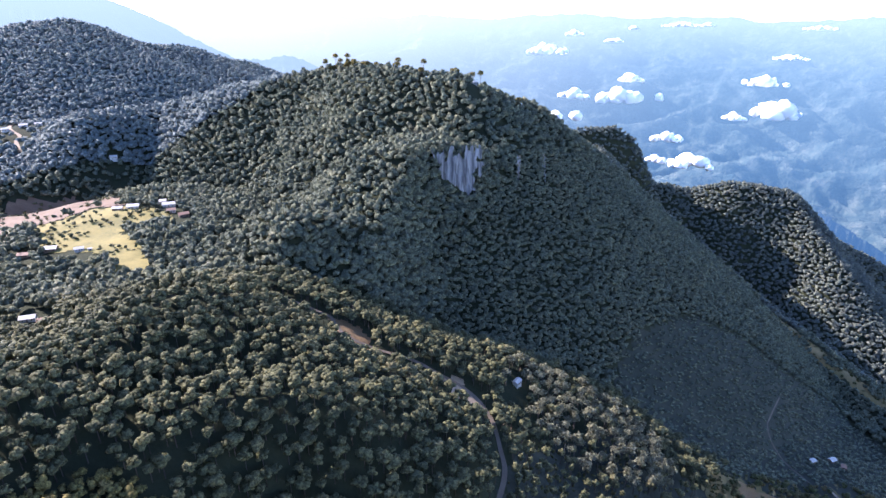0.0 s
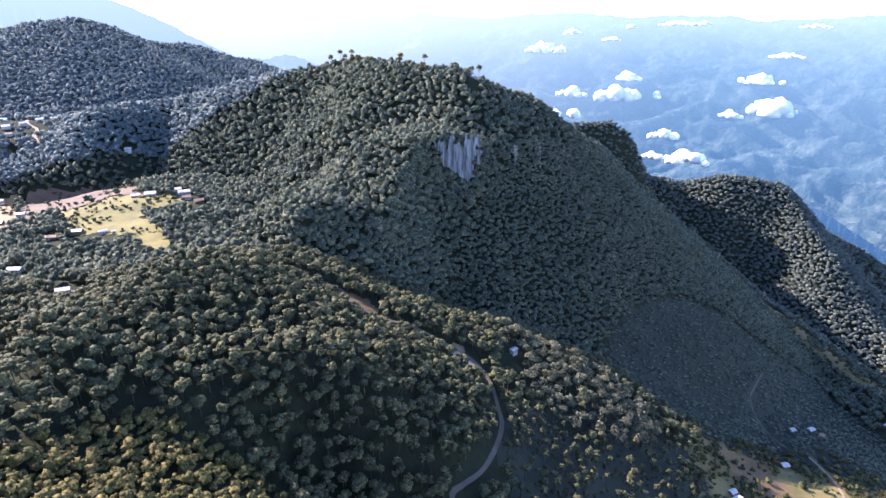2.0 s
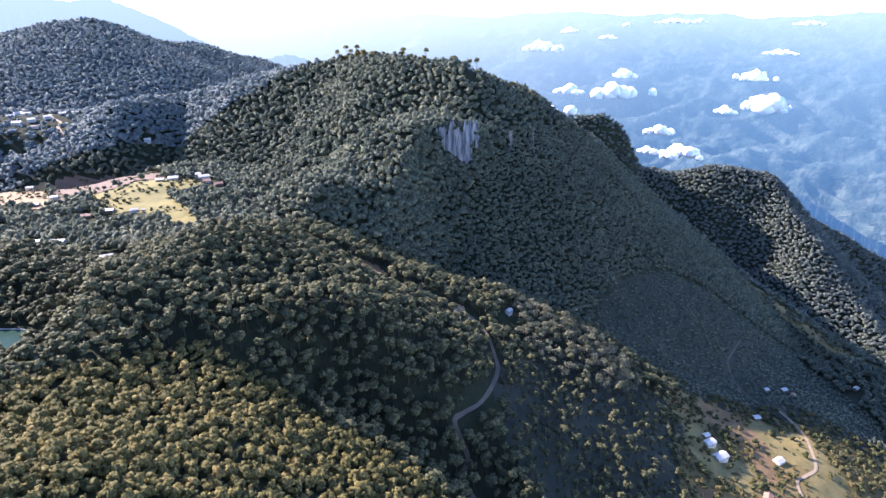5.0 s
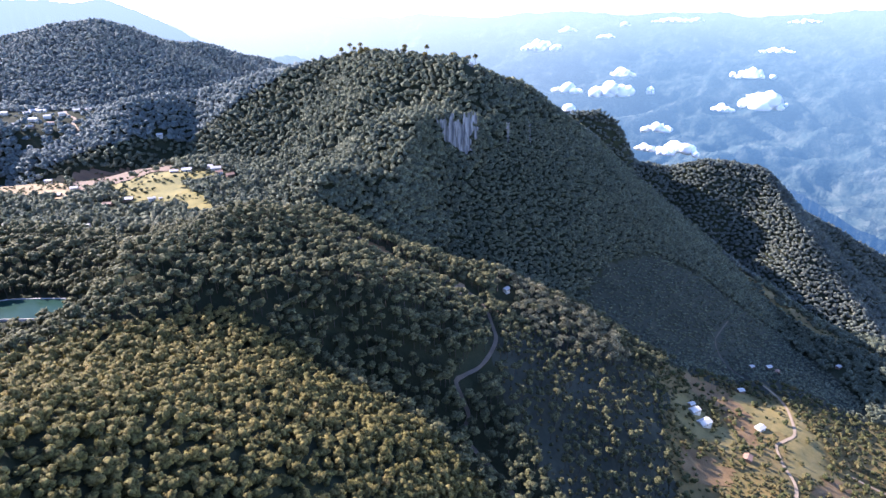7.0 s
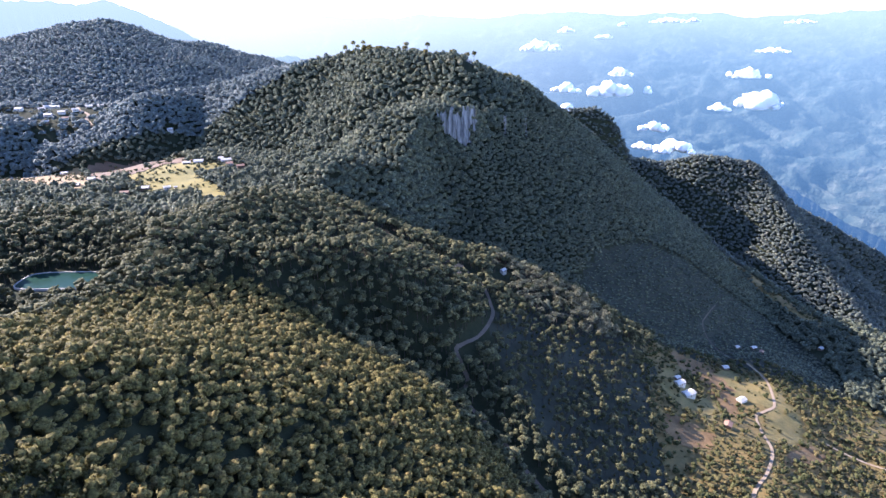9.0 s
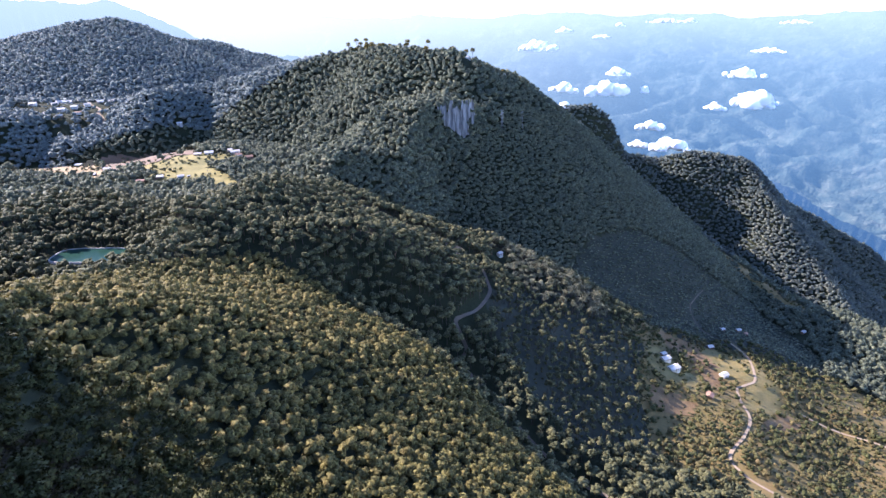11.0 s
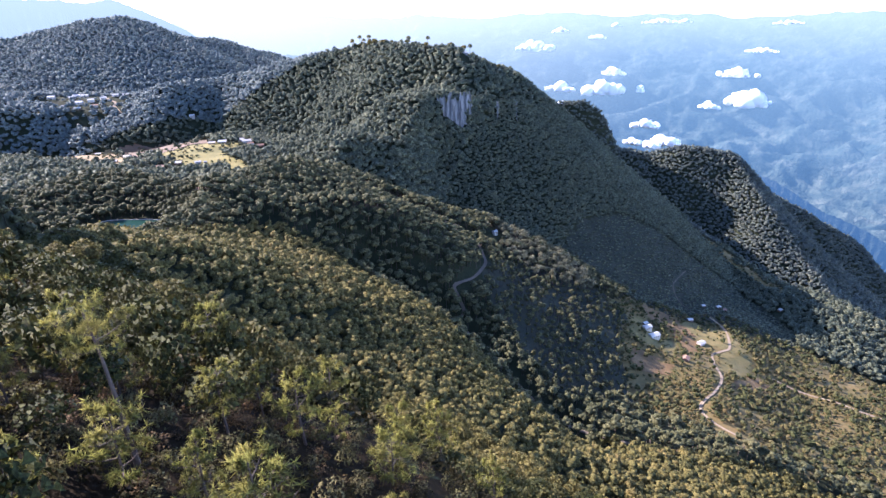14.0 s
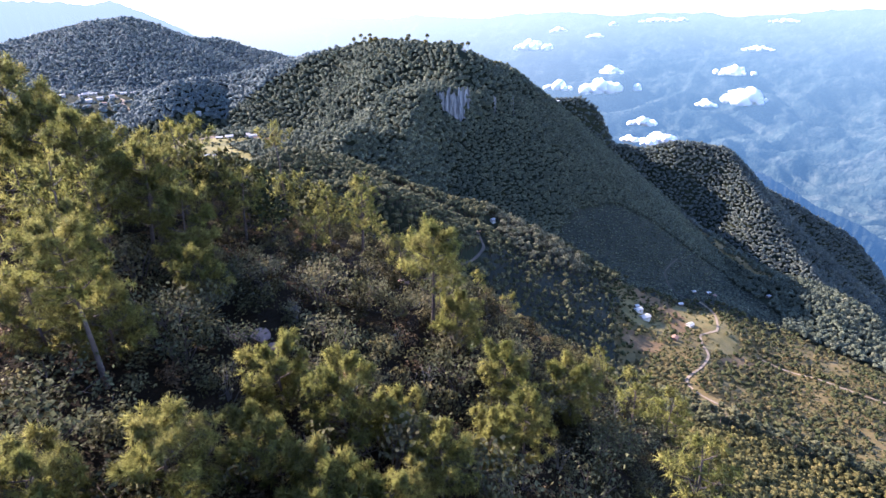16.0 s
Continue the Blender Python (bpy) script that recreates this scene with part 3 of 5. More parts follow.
ROADS = {
    "valley_road": ([(-118, 366), (-102, 363), (-90, 360), (-79, 356), (-73, 345), (-66, 337), (-50, 334), (-25, 335), (0, 329), (14, 324), (25, 315), (32, 300), (35, 276), (36, 259), (30, 235), (20, 215), (8, 202), (3, 197), (7, 188), (11, 180), (7, 171), (13, 161), (27, 146), (48, 117), (74, 92), (102, 72), (132, 58)], 3.0),
    "hillside_road": ([(330, 372), (332, 352), (332, 333), (323, 307), (311, 283), (294, 271), (282, 262), (271, 232), (263, 203), (241, 172), (213, 140), (217, 113), (240, 92)], 2.5),
    "lower_road": ([(340, 250), (365, 238), (380, 230), (401, 218), (419, 207), (455, 190)], 2.6),
    "village_road": ([(-655, 880), (-625, 840), (-610, 815), (-599, 803), (-580, 790), (-573, 771), (-548, 739)], 5.0),
    "footpath": ([(342, 482), (317, 452), (307, 437), (307, 414), (318, 383)], 1.2),
}
CREST = [(205, 812), (330, 838), (415, 800), (484, 692), (534, 566), (578, 470), (548, 440), (505, 530), (456, 655), (392, 752), (325, 790), (215, 772)]
LIT_HILL = [(150, 120), (165, 215), (180, 300), (215, 352), (280, 372), (345, 385), (420, 350), (520, 300), (560, 150), (480, 40), (330, 60), (240, 80)]
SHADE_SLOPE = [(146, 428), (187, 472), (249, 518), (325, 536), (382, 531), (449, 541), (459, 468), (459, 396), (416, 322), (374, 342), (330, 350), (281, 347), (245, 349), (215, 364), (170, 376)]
THIN_WOOD = [(89, 322), (139, 340), (178, 329), (205, 303), (173, 246), (161, 197), (158, 142), (92, 112), (66, 134), (51, 168), (38, 204), (32, 234), (46, 279)]
FACE = [(-10, 430), (30, 520), (110, 640), (210, 720), (350, 745), (490, 650), (520, 540), (450, 530), (250, 510), (140, 420)]
POND_SHAPE = (POND[0] + 9, POND[1], 31, 16)


def open_land(P):
    """True where no wood stands: fields, roads, the pond, the open hillside, and gaps cut to fit the camera's view."""
    o = (ellipse(P, *POND_SHAPE) < 1.12) | (ellipse(P + (0, 13), *POND_SHAPE) < 1.0)
    for f in FIELDS.values():
        o |= inside(P, f)
    for line, w in ROADS.values():
        o |= near_line(P, line) < w * 0.5 + (1.5 if w == 3.0 else 2.2)
    # gap on the camera's side, so that the road shows
    o |= near_line(P + (0, 8), ROADS["valley_road"][0][:17]) < 3.5
    o |= inside(P, LIT_HILL) | inside(P, SHADE_SLOPE)
    o |= inside(P, CREST) & (value_noise(P, 25.0, 4.4) > -0.22)
    o |= (ellipse(P, -640, 800, 75, 48, 30) < 1)
    o |= (ellipse(P, 10, 322, 16, 9) < 1)
    o |= (ellipse(P, 14, 538, 19, 5, 4) < 1)
    o |= (ellipse(P, -62, 342, 15, 15) < 1)
    for h in HOUSES:
        o |= np.hypot(P[:, 0] - h[0], P[:, 1] - h[1]) < 9
        # trees between house and camera left out to fit its view
        for f in (0.98, 0.96, 0.945):
            o |= np.hypot(P[:, 0] - h[0] * f, P[:, 1] - h[1] * f) < 8
    return o


# x, y, length, width, wall height, turn, roof and wall materials
HOUSES = [
    (216, 283, 9, 6, 2.6, 25, M_TIN, M_PLASTER), (219, 269, 11, 7, 2.8, 25, M_TIN, M_PLASTER), (217, 292, 5, 4, 2.3, 25, M_TIN, M_WOODWALL),
    (280, 286, 8, 6, 2.6, 30, M_TIN, M_PLASTER), (238, 230, 7, 6, 2.5, 55, M_RUSTY, M_WOODWALL), (296, 352, 6, 5, 2.4, 10, M_TIN, M_WOODWALL),
    (342, 416, 5, 4, 2.2, 20, M_TIN, M_WOODWALL), (367, 424, 6, 4.5, 2.3, 20, M_TIN, M_WOODWALL), (372, 415, 5, 4, 2.2, 60, M_RUSTY, M_WOODWALL), (478, 462, 6, 4.5, 2.3, 30, M_TIN, M_WOODWALL),
    (-299, 586, 9, 7, 3.0, 15, M_TIN, M_PLASTER), (-318, 564, 11, 8, 3.0, 15, M_TIN, M_PLASTER), (-331, 558, 9, 6, 2.6, 15, M_TIN, M_WOODWALL), (-287, 576, 12, 8, 3.0, 20, M_TIN, M_PLASTER),
    (-343, 466, 10, 7, 2.8, 10, M_TIN, M_WOODWALL), (-362, 458, 9, 6, 2.6, 10, M_RUSTY, M_WOODWALL), (-315, 461, 7, 5, 2.5, 30, M_TIN, M_PLASTER), (-305, 460, 3, 2.5, 2.0, 30, M_TIN, M_PLASTER),
    (-276, 556, 8, 7, 2.8, 25, M_RUSTY, M_PLASTER), (-259, 545, 9, 7, 2.8, 35, M_RUSTY, M_WOODWALL),
    (-275, 335, 9, 6, 2.6, 20, M_TIN, M_PLASTER), (-262, 332, 8, 6, 2.6, 20, M_RUSTY, M_PLASTER),
    (-366, 383, 11, 7, 2.8, 5, M_TIN, M_PLASTER), (-340, 378, 10, 6, 2.8, 5, M_TIN, M_PLASTER), (-447, 506, 10, 7, 2.8, 15, M_TIN, M_WOODWALL), (-443, 535, 8, 6, 2.6, 15, M_TIN, M_PLASTER), (-545, 640, 9, 6, 2.6, 15, M_TIN, M_PLASTER),
    (54, 350, 5.5, 4.2, 2.4, 50, M_TIN, M_PLASTER), (-426, 735, 8, 6, 2.6, 15, M_TIN, M_PLASTER), (36, 690, 7, 5, 2.6, 10, M_TIN, M_PLASTER),
    (-649, 821, 11, 8, 3.0, 20, M_TIN, M_PLASTER), (-619, 785, 10, 7, 3.0, 20, M_TIN, M_PLASTER), (-633, 772, 12, 8, 3.0, 10, M_TIN, M_PLASTER), (-660, 800, 10, 8, 3.0, 35, M_TIN, M_PLASTER), (-619, 740, 10, 7, 3.0, 15, M_TIN, M_WOODWALL),
    (-642, 745, 11, 7, 3.0, 25, M_TIN, M_PLASTER), (-606, 801, 9, 7, 3.0, 40, M_TIN, M_PLASTER), (-595, 823, 10, 7, 3.0, 30, M_TIN, M_PLASTER), (-601, 762, 9, 6, 2.8, 20, M_RUSTY, M_PLASTER), (-672, 835, 12, 8, 3.2, 15, M_TIN, M_PLASTER), (-690, 790, 11, 8, 3.0, 20, M_TIN, M_PLASTER), (-588, 845, 9, 6, 2.8, 25, M_TIN, M_PLASTER),
]


def draped(name, poly, material, label, lift=0.55, cell=4.0):
    """A field that lies on the ground, with an uneven edge."""
    p = np.array(poly, float)
    xs, ys = np.arange(p[:, 0].min() - 8, p[:, 0].max() + 8, cell), np.arange(p[:, 1].min() - 8, p[:, 1].max() + 8, cell)
    X, Y = np.meshgrid(xs, ys)
    V = np.stack([X.ravel(), Y.ravel()], 1)
    idx = np.arange(len(V)).reshape(X.shape)
    Q = np.stack([idx[:-1, :-1], idx[:-1, 1:], idx[1:, 1:], idx[1:, :-1]], -1).reshape(-1, 4)
    C = V[Q].mean(1)
    C = C + np.stack([value_noise(C, 9.0, 2.0), value_noise(C, 9.0, 6.0)], 1) * 9
    Q = Q[inside(C, poly)]
    used, inv = np.unique(Q, return_inverse=True)
    V = V[used] + np.stack([value_noise(V[used], 5.0), value_noise(V[used], 5.0, 4.0)], 1) * 2.2
    me = bpy.data.meshes.new(name)
    fill_mesh(me, np.column_stack([V, ground_z(V[:, 0], V[:, 1]) + lift + 0.5 * value_noise(V, 6.0)]), inv.reshape(-1, 4))
    me.polygons.foreach_set("use_smooth", np.ones(len(Q), bool))
    me.materials.append(material)
    return tagged(new(name, me), label, "field", kind="structure")


def smooth_line(line, step=2.5):
    p = np.array(line, float)
    q = np.vstack([2 * p[0] - p[1], p, 2 * p[-1] - p[-2]])
    out = []
    for i in range(1, len(q) - 2):
        n = max(2, int(np.linalg.norm(q[i + 1] - q[i]) / step))
        for t in np.arange(n) / n:
            out.append(0.5 * (2 * q[i] + (q[i + 1] - q[i - 1]) * t + (2 * q[i - 1] - 5 * q[i] + 4 * q[i + 1] - q[i + 2]) * t * t + (3 * q[i] - q[i - 1] - 3 * q[i + 1] + q[i + 2]) * t ** 3))
    return np.array(out + [p[-1]])


def road(name, line, width, material, label, lift=0.8):
    c = smooth_line(line)
    d = np.gradient(c, axis=0)
    d /= np.linalg.norm(d, axis=1)[:, None]
    side = np.stack([d[:, 1], -d[:, 0]], 1)
    w = width * (1 + 0.35 * value_noise(c, 14.0, 1.5))
    U = np.array([-0.5, -0.25, 0, 0.25, 0.5])
    XY = c[:, None, :] + side[:, None, :] * (U[None, :] * w[:, None])[..., None]
    zc = ground_z(c[:, 0], c[:, 1])
    zc = np.convolve(np.pad(zc, 3, mode="edge"), np.ones(7) / 7, "valid")
    Z = 0.5 * zc[:, None] + 0.5 * ground_z(XY[..., 0], XY[..., 1]) + lift
    Z = np.maximum(Z, ground_z(XY[..., 0], XY[..., 1]) + 0.35)
    me = grid_mesh(name, XY[..., 0], XY[..., 1], Z, material)
    return tagged(new(name, me), label, "road", kind="structure")


for nm, poly in FIELDS.items():
    m_, lb = {"meadow": (M_MEADOW, "yellow-green grass meadow on the mountain saddle"), "ploughed_field": (M_PLOUGHED, "reddish brown ploughed field beside the meadow"), "stubble_field": (M_STUBBLE, "tan stubble field at the edge of the hamlet"),
              "hillside_pasture": (M_PASTURE, "small green pasture round the hillside houses"), "upper_pasture": (M_PASTURE, "dry grazed pasture beside the dirt road")}.get(nm, (M_BRACKEN, "rust-brown bracken patch on the sunny slope"))
    draped(nm, poly, m_, lb, 0.75 if "ploughed" in nm or "bracken" in nm else 0.55)
draped("dry_slope", LIT_HILL, M_SCRUBLAND, "dry grassy hillside dotted with scrub", 0.25, 6.0)
# ground sheet whose dark colour paints the shade under the scrub
draped("ridge_ground", [(-150, -340), (-135, -120), (-95, -92), (-40, -120), (20, -135), (80, -160), (90, -340)], M_SHADE_LITTER, "leaf litter on the ridge top, darkened for shade", 0.3, 4.0)
# sheet added under the far trees so their gaps look hazy
draped("far_hill_thicket", [(-1250, 900), (-760, 940), (-560, 960), (-420, 900), (-300, 900), (-160, 930), (-160, 1900), (-1250, 1900)], M_HAZE_COVER, "haze-coloured sheet filling dark gaps in the far hill forest", 1.6, 9.0)
# these two sheets paint shade onto the grass they cover
draped("shaded_slope", SHADE_SLOPE, M_SHADE_GRASS, "rough grass on the slope below the mountain face, darkened for shade", 0.3, 6.0)
draped("thin_wood_floor", THIN_WOOD, M_SHADE_GRASS, "grass under the thin wood above the houses, darkened for shade", 0.3, 6.0)
draped("grassy_crest", CREST, M_SCRUBLAND, "sunlit dry grass along the open ridge crest", 0.4, 6.0)
draped("bare_bank", [(-78, 356), (-58, 356), (-48, 340), (-55, 326), (-68, 330), (-74, 342)], M_BRACKEN, "bare reddish bank below the dirt road", 0.5, 3.0)
draped("roadside_clearing", [(-2, 332), (14, 331), (24, 320), (20, 312), (6, 316)], M_DIRT, "pale cleared earth beside the dirt road", 0.6, 2.5)
for nm, (line, w) in ROADS.items():
    road(nm, line, w, M_SHADE_DIRT if nm in ("valley_road", "footpath") else M_DIRT, "unpaved pale dirt road winding along the slope")


# ---- helpers for things ----
def mesh_of(name, bm, material):
    me = bpy.data.meshes.new(name)
    bm.to_mesh(me)
    bm.free()
    me.materials.append(material)
    return me


def part(name, me, parent, label=""):
    ob = new(name, me)
    ob.parent = parent
    if label:
        ob["label"] = label
    return ob


def box(bm, x0, x1, y0, y1, z0, z1):
    v = [bm.verts.new(p) for p in ((x0, y0, z0), (x1, y0, z0), (x1, y1, z0), (x0, y1, z0), (x0, y0, z1), (x1, y0, z1), (x1, y1, z1), (x0, y1, z1))]
    for f in ((0, 3, 2, 1), (4, 5, 6, 7), (0, 1, 5, 4), (1, 2, 6, 5), (2, 3, 7, 6), (3, 0, 4, 7)):
        bm.faces.new([v[i] for i in f])


def house(x, y, length, width, high, turn, roof_mat, wall_mat):
    """A small gabled house: walls to the gable, an overhanging roof of two sheets, a door and windows."""
    z = float(min(ground_z([x - 3, x + 3, x, x], [y, y, y - 3, y + 3])))
    top = float(max(ground_z([x - 3, x + 3, x, x], [y, y, y - 3, y + 3]))) - z
    root = new("house")
    root.matrix_world = pose(x, y, z, 0, 0, turn)
    l, w, h = length / 2, width / 2, high + top
    rise = width * 0.22
    bm = bmesh.new()
    ring = [(-w, -0.6), (w, -0.6), (w, h), (0, h + rise), (-w, h)]
    a = [bm.verts.new((-l, u, v)) for u, v in ring]
    b = [bm.verts.new((l, u, v)) for u, v in ring]
    bm.faces.new(a[::-1])
    bm.faces.new(b)
    for i in range(5):
        bm.faces.new([a[i], a[(i + 1) % 5], b[(i + 1) % 5], b[i]])
    part("wall", mesh_of("wall", bm, wall_mat), root)
    for s in (-1, 1):
        bm = bmesh.new()
        o, e, t = 0.5, 0.45, 0.07
        drop = rise / w * e
        pts = [(0, h + rise + 0.06), (s * (w + e), h - drop + 0.06)]
        q = []
        for u, v in pts:
            for k in (0, t):
                q += [bm.verts.new((-l - o, u, v + k)), bm.verts.new((l + o, u, v + k))]
        for f in ((0, 1, 5, 4), (2, 6, 7, 3), (0, 2, 3, 1), (4, 5, 7, 6), (0, 4, 6, 2), (1, 3, 7, 5)):
            bm.faces.new([q[i] for i in f])
        bmesh.ops.recalc_face_normals(bm, faces=bm.faces)
        part("roof_sheet", mesh_of("roof_sheet", bm, roof_mat), root, "brown corrugated sheet" if roof_mat == M_RUSTY else "pale corrugated tin sheet")
    bm = bmesh.new()
    box(bm, -0.45, 0.45, -w - 0.05, -w + 0.02, top, top + 2.0)
    part("door", mesh_of("door", bm, M_WOODWALL), root)
    for sx in (-0.58, 0.58):
        bm = bmesh.new()
        box(bm, sx * l - 0.45, sx * l + 0.45, -w - 0.04, -w + 0.02, top + 0.95, top + 1.75)
        part("window", mesh_of("window", bm, M_DARK), root)
    bm = bmesh.new()
    box(bm, l - 0.02, l + 0.04, -0.4, 0.4, top + 0.95, top + 1.75)
    part("window", mesh_of("window", bm, M_DARK), root)
    kind_ = "brown-roofed" if roof_mat == M_RUSTY else "tin-roofed"
    wall_ = "plastered" if wall_mat == M_PLASTER else "wooden"
    where = "in the distant village" if x < -560 else "beside the meadow" if x < -200 else "on the hillside"
    return tagged(root, f"small {kind_} {wall_} house standing {where}", "house", "village houses" if x < -200 else "hillside houses")


for h in HOUSES:
    house(*h)


# ---- the pond ----
def ring_wall(name, x, y, rx, ry, z, thick, high, material):
    me = bpy.data.meshes.new(name)
    a = np.linspace(0, 2 * np.pi, 72, endpoint=False)
    sq = (np.abs(np.cos(a)) ** 4 + np.abs(np.sin(a)) ** 4) ** -0.25
    prof = [(0, -1.5), (0, high), (thick, high), (thick, -2.5)]
    V = np.concatenate([np.stack([x + (rx + u) * np.cos(a) * sq, y + (ry + u) * np.sin(a) * sq, np.full(72, z + v)], 1) for u, v in prof])
    i = np.arange(72)
    Q = np.concatenate([np.stack([k * 72 + i, k * 72 + (i + 1) % 72, (k + 1) * 72 + (i + 1) % 72, (k + 1) * 72 + i], 1) for k in range(3)])
    fill_mesh(me, V, Q[:, ::-1])
    me.materials.append(material)
    return me


water_me = bpy.data.meshes.new("water")
aw = np.linspace(0, 2 * np.pi, 72, endpoint=False)
sqw = (np.abs(np.cos(aw)) ** 4 + np.abs(np.sin(aw)) ** 4) ** -0.25
water_me.from_pydata([(POND[0] + 9 + 27 * math.cos(t) * q, POND[1] + 13 * math.sin(t) * q, POND[2]) for t, q in zip(aw, sqw)], [], [tuple(range(72))])
water_me.materials.append(M_WATER)
tagged(new("water", water_me), "still green water of a walled reservoir", "water", kind="structure")
tagged(new("reservoir_wall", ring_wall("reservoir_wall", POND[0] + 9, POND[1], 27, 13, POND[2], 0.7, 0.5, M_CONCRETE)), "low pale concrete wall round the reservoir", "wall", kind="structure")


# ---- the limestone cliff ----
def cliff(name, x0, y0, x1, y1, top, bottom, lean, outline, label):
    """A bare rock face set into the slope; outline(u, v) says where rock shows."""
    nu, nv = 70, 56
    U, W = np.meshgrid(np.linspace(0, 1, nu), np.linspace(0, 1, nv))
    d = np.array([x1 - x0, y1 - y0])
    out = np.array([d[1], -d[0]]) / np.linalg.norm(d)
    Pn = np.stack([U.ravel() * 40, W.ravel() * 9], 1)
    bulge = (2.2 * value_noise(Pn, 3.0) + 1.2 * value_noise(Pn, 1.0, 3.0)).reshape(U.shape) + lean * W
    X, Y = x0 + d[0] * U + out[0] * bulge, y0 + d[1] * U + out[1] * bulge
    Z = top + (bottom - top) * W + 2.0 * value_noise(Pn, 2.0, 8.0).reshape(U.shape)
    me = bpy.data.meshes.new(name)
    idx = np.arange(nu * nv).reshape(nv, nu)
    Q = np.stack([idx[:-1, :-1], idx[1:, :-1], idx[1:, 1:], idx[:-1, 1:]], -1).reshape(-1, 4)
    C = np.stack([U.ravel(), W.ravel()], 1)[Q].mean(1)
    C = C + 0.26 * np.stack([value_noise(C * 40, 2.6), value_noise(C * (60, 12), 2.0, 5.0)], 1)
    Q = Q[outline(C[:, 0], C[:, 1])]
    used, inv = np.unique(Q, return_inverse=True)
    fill_mesh(me, np.stack([X, Y, Z], -1).reshape(-1, 3)[used], inv.reshape(-1, 4))
    me.materials.append(M_LIME)
    return tagged(new(name, me), label, "cliff", kind="structure")


cliff("cliff_face", -14, 537, 40, 542, 177, 104, 3.0, lambda u, v: (np.abs(u - 0.5 - 0.10 * v) < 0.44 * np.maximum(1 - v, 0) ** 0.85 + 0.02) & (v > 0.16 - 0.16 * u), "pale streaked limestone cliff on the mountain face")
cliff("cliff_streak", 70, 566, 82, 572, 160, 130, 2.0, lambda u, v: (np.abs(u - 0.5) < 0.14 * (1 - v) + 0.05) & (np.sin(v * 23 + u * 9) > -0.3), "narrow pale limestone streak on the dark face")
cliff("cliff_ledge", 98, 578, 112, 588, 158, 118, 2.0, lambda u, v: (np.abs(u - 0.4 - 0.2 * v) < 0.06) & (np.sin(v * 31) > -0.1), "narrow pale limestone streak on the dark face")


# ---- far land and clouds ----
def far_bowl():
    az, el = np.meshgrid(np.radians(np.linspace(-50, 52, 400)), np.linspace(-26, -0.7, 190))
    k = np.clip((-el - 0.7) / 22, 0, 1.3)
    r = 4560 - 1750 * k
    Pn = np.stack([(np.sin(az) * (r + 60 * el)).ravel(), (np.cos(az) * r + 90 * el).ravel()], 1)
    ridg = lambda size, sh: (0.5 - np.abs(value_noise(Pn, size, sh)) * 2).reshape(az.shape)
    relief = 150 * ridg(640.0, 0.7) + 95 * ridg(270.0, 4.2) + 55 * ridg(120.0, 7.7) + 26 * ridg(60.0, 2.7)
    X, Y = np.sin(az) * r, np.cos(az) * r
    Z = 300 + r * np.tan(np.radians(el)) + relief * np.clip(k * 2 + 0.25, 0, 1) - 40
    return X, Y, Z


tagged(new("backdrop", grid_mesh("backdrop", *far_bowl(), M_FAR)), "valley with low forested ranges far below, blue haze painted in", "valley", kind="structure")


def far_ridge(name, crest, depth, label, run=900, material=M_FARLEFT):
    """A far range: a crest line over bearing, falling towards the viewer."""
    c = np.array(crest, float)
    az = np.linspace(c[0, 0], c[-1, 0], 160)
    el = np.interp(az, c[:, 0], c[:, 1])
    Pn = np.stack([az * 9, az * 0], 1)
    el = el + 0.16 * value_noise(Pn, 3.0) + 0.07 * value_noise(Pn, 1.0)
    rows = []
    for f in np.linspace(0, 1, 24):
        r = depth - run * f
        a = np.radians(az)
        Q = np.stack([az * 12, np.full(160, f * 14)], 1)
        rows.append(np.stack([np.sin(a) * r, np.cos(a) * r, 290 + r * np.tan(np.radians(el - f * 9)) + 45 * value_noise(Q, 2.2) * min(1, f * 5)], 1))
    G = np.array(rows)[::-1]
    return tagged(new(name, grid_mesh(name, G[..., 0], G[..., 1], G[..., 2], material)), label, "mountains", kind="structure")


far_ridge("backdrop_ridge", [(-48, 1.2), (-38, 0.9), (-33, 0.75), (-29.6, 0.2), (-28, -0.6), (-26, -2.4), (-22, -4)], 3500, "far mountain ridge with pale blue haze painted in")
far_ridge("backdrop_range", [(-40, -0.2), (-33, 0.4), (-30.2, 0.55), (-29, 0.85), (-26, -0.4), (-22.5, -2.4), (-19, -4.3), (-16.5, -4.6), (-14.6, -4.2), (-13, -4.6), (-10, -6)], 4050, "far mountain range with pale blue haze painted in")
far_ridge("backdrop_spur", [(28, -17), (31, -15.4), (32.4, -15.3), (35.3, -16.1), (37.8, -17.3), (40, -18.2), (42.2, -18.7), (47, -20.5)], 1840, "wooded spur beyond the mountain with dark blue haze painted in", 300, M_SPUR)


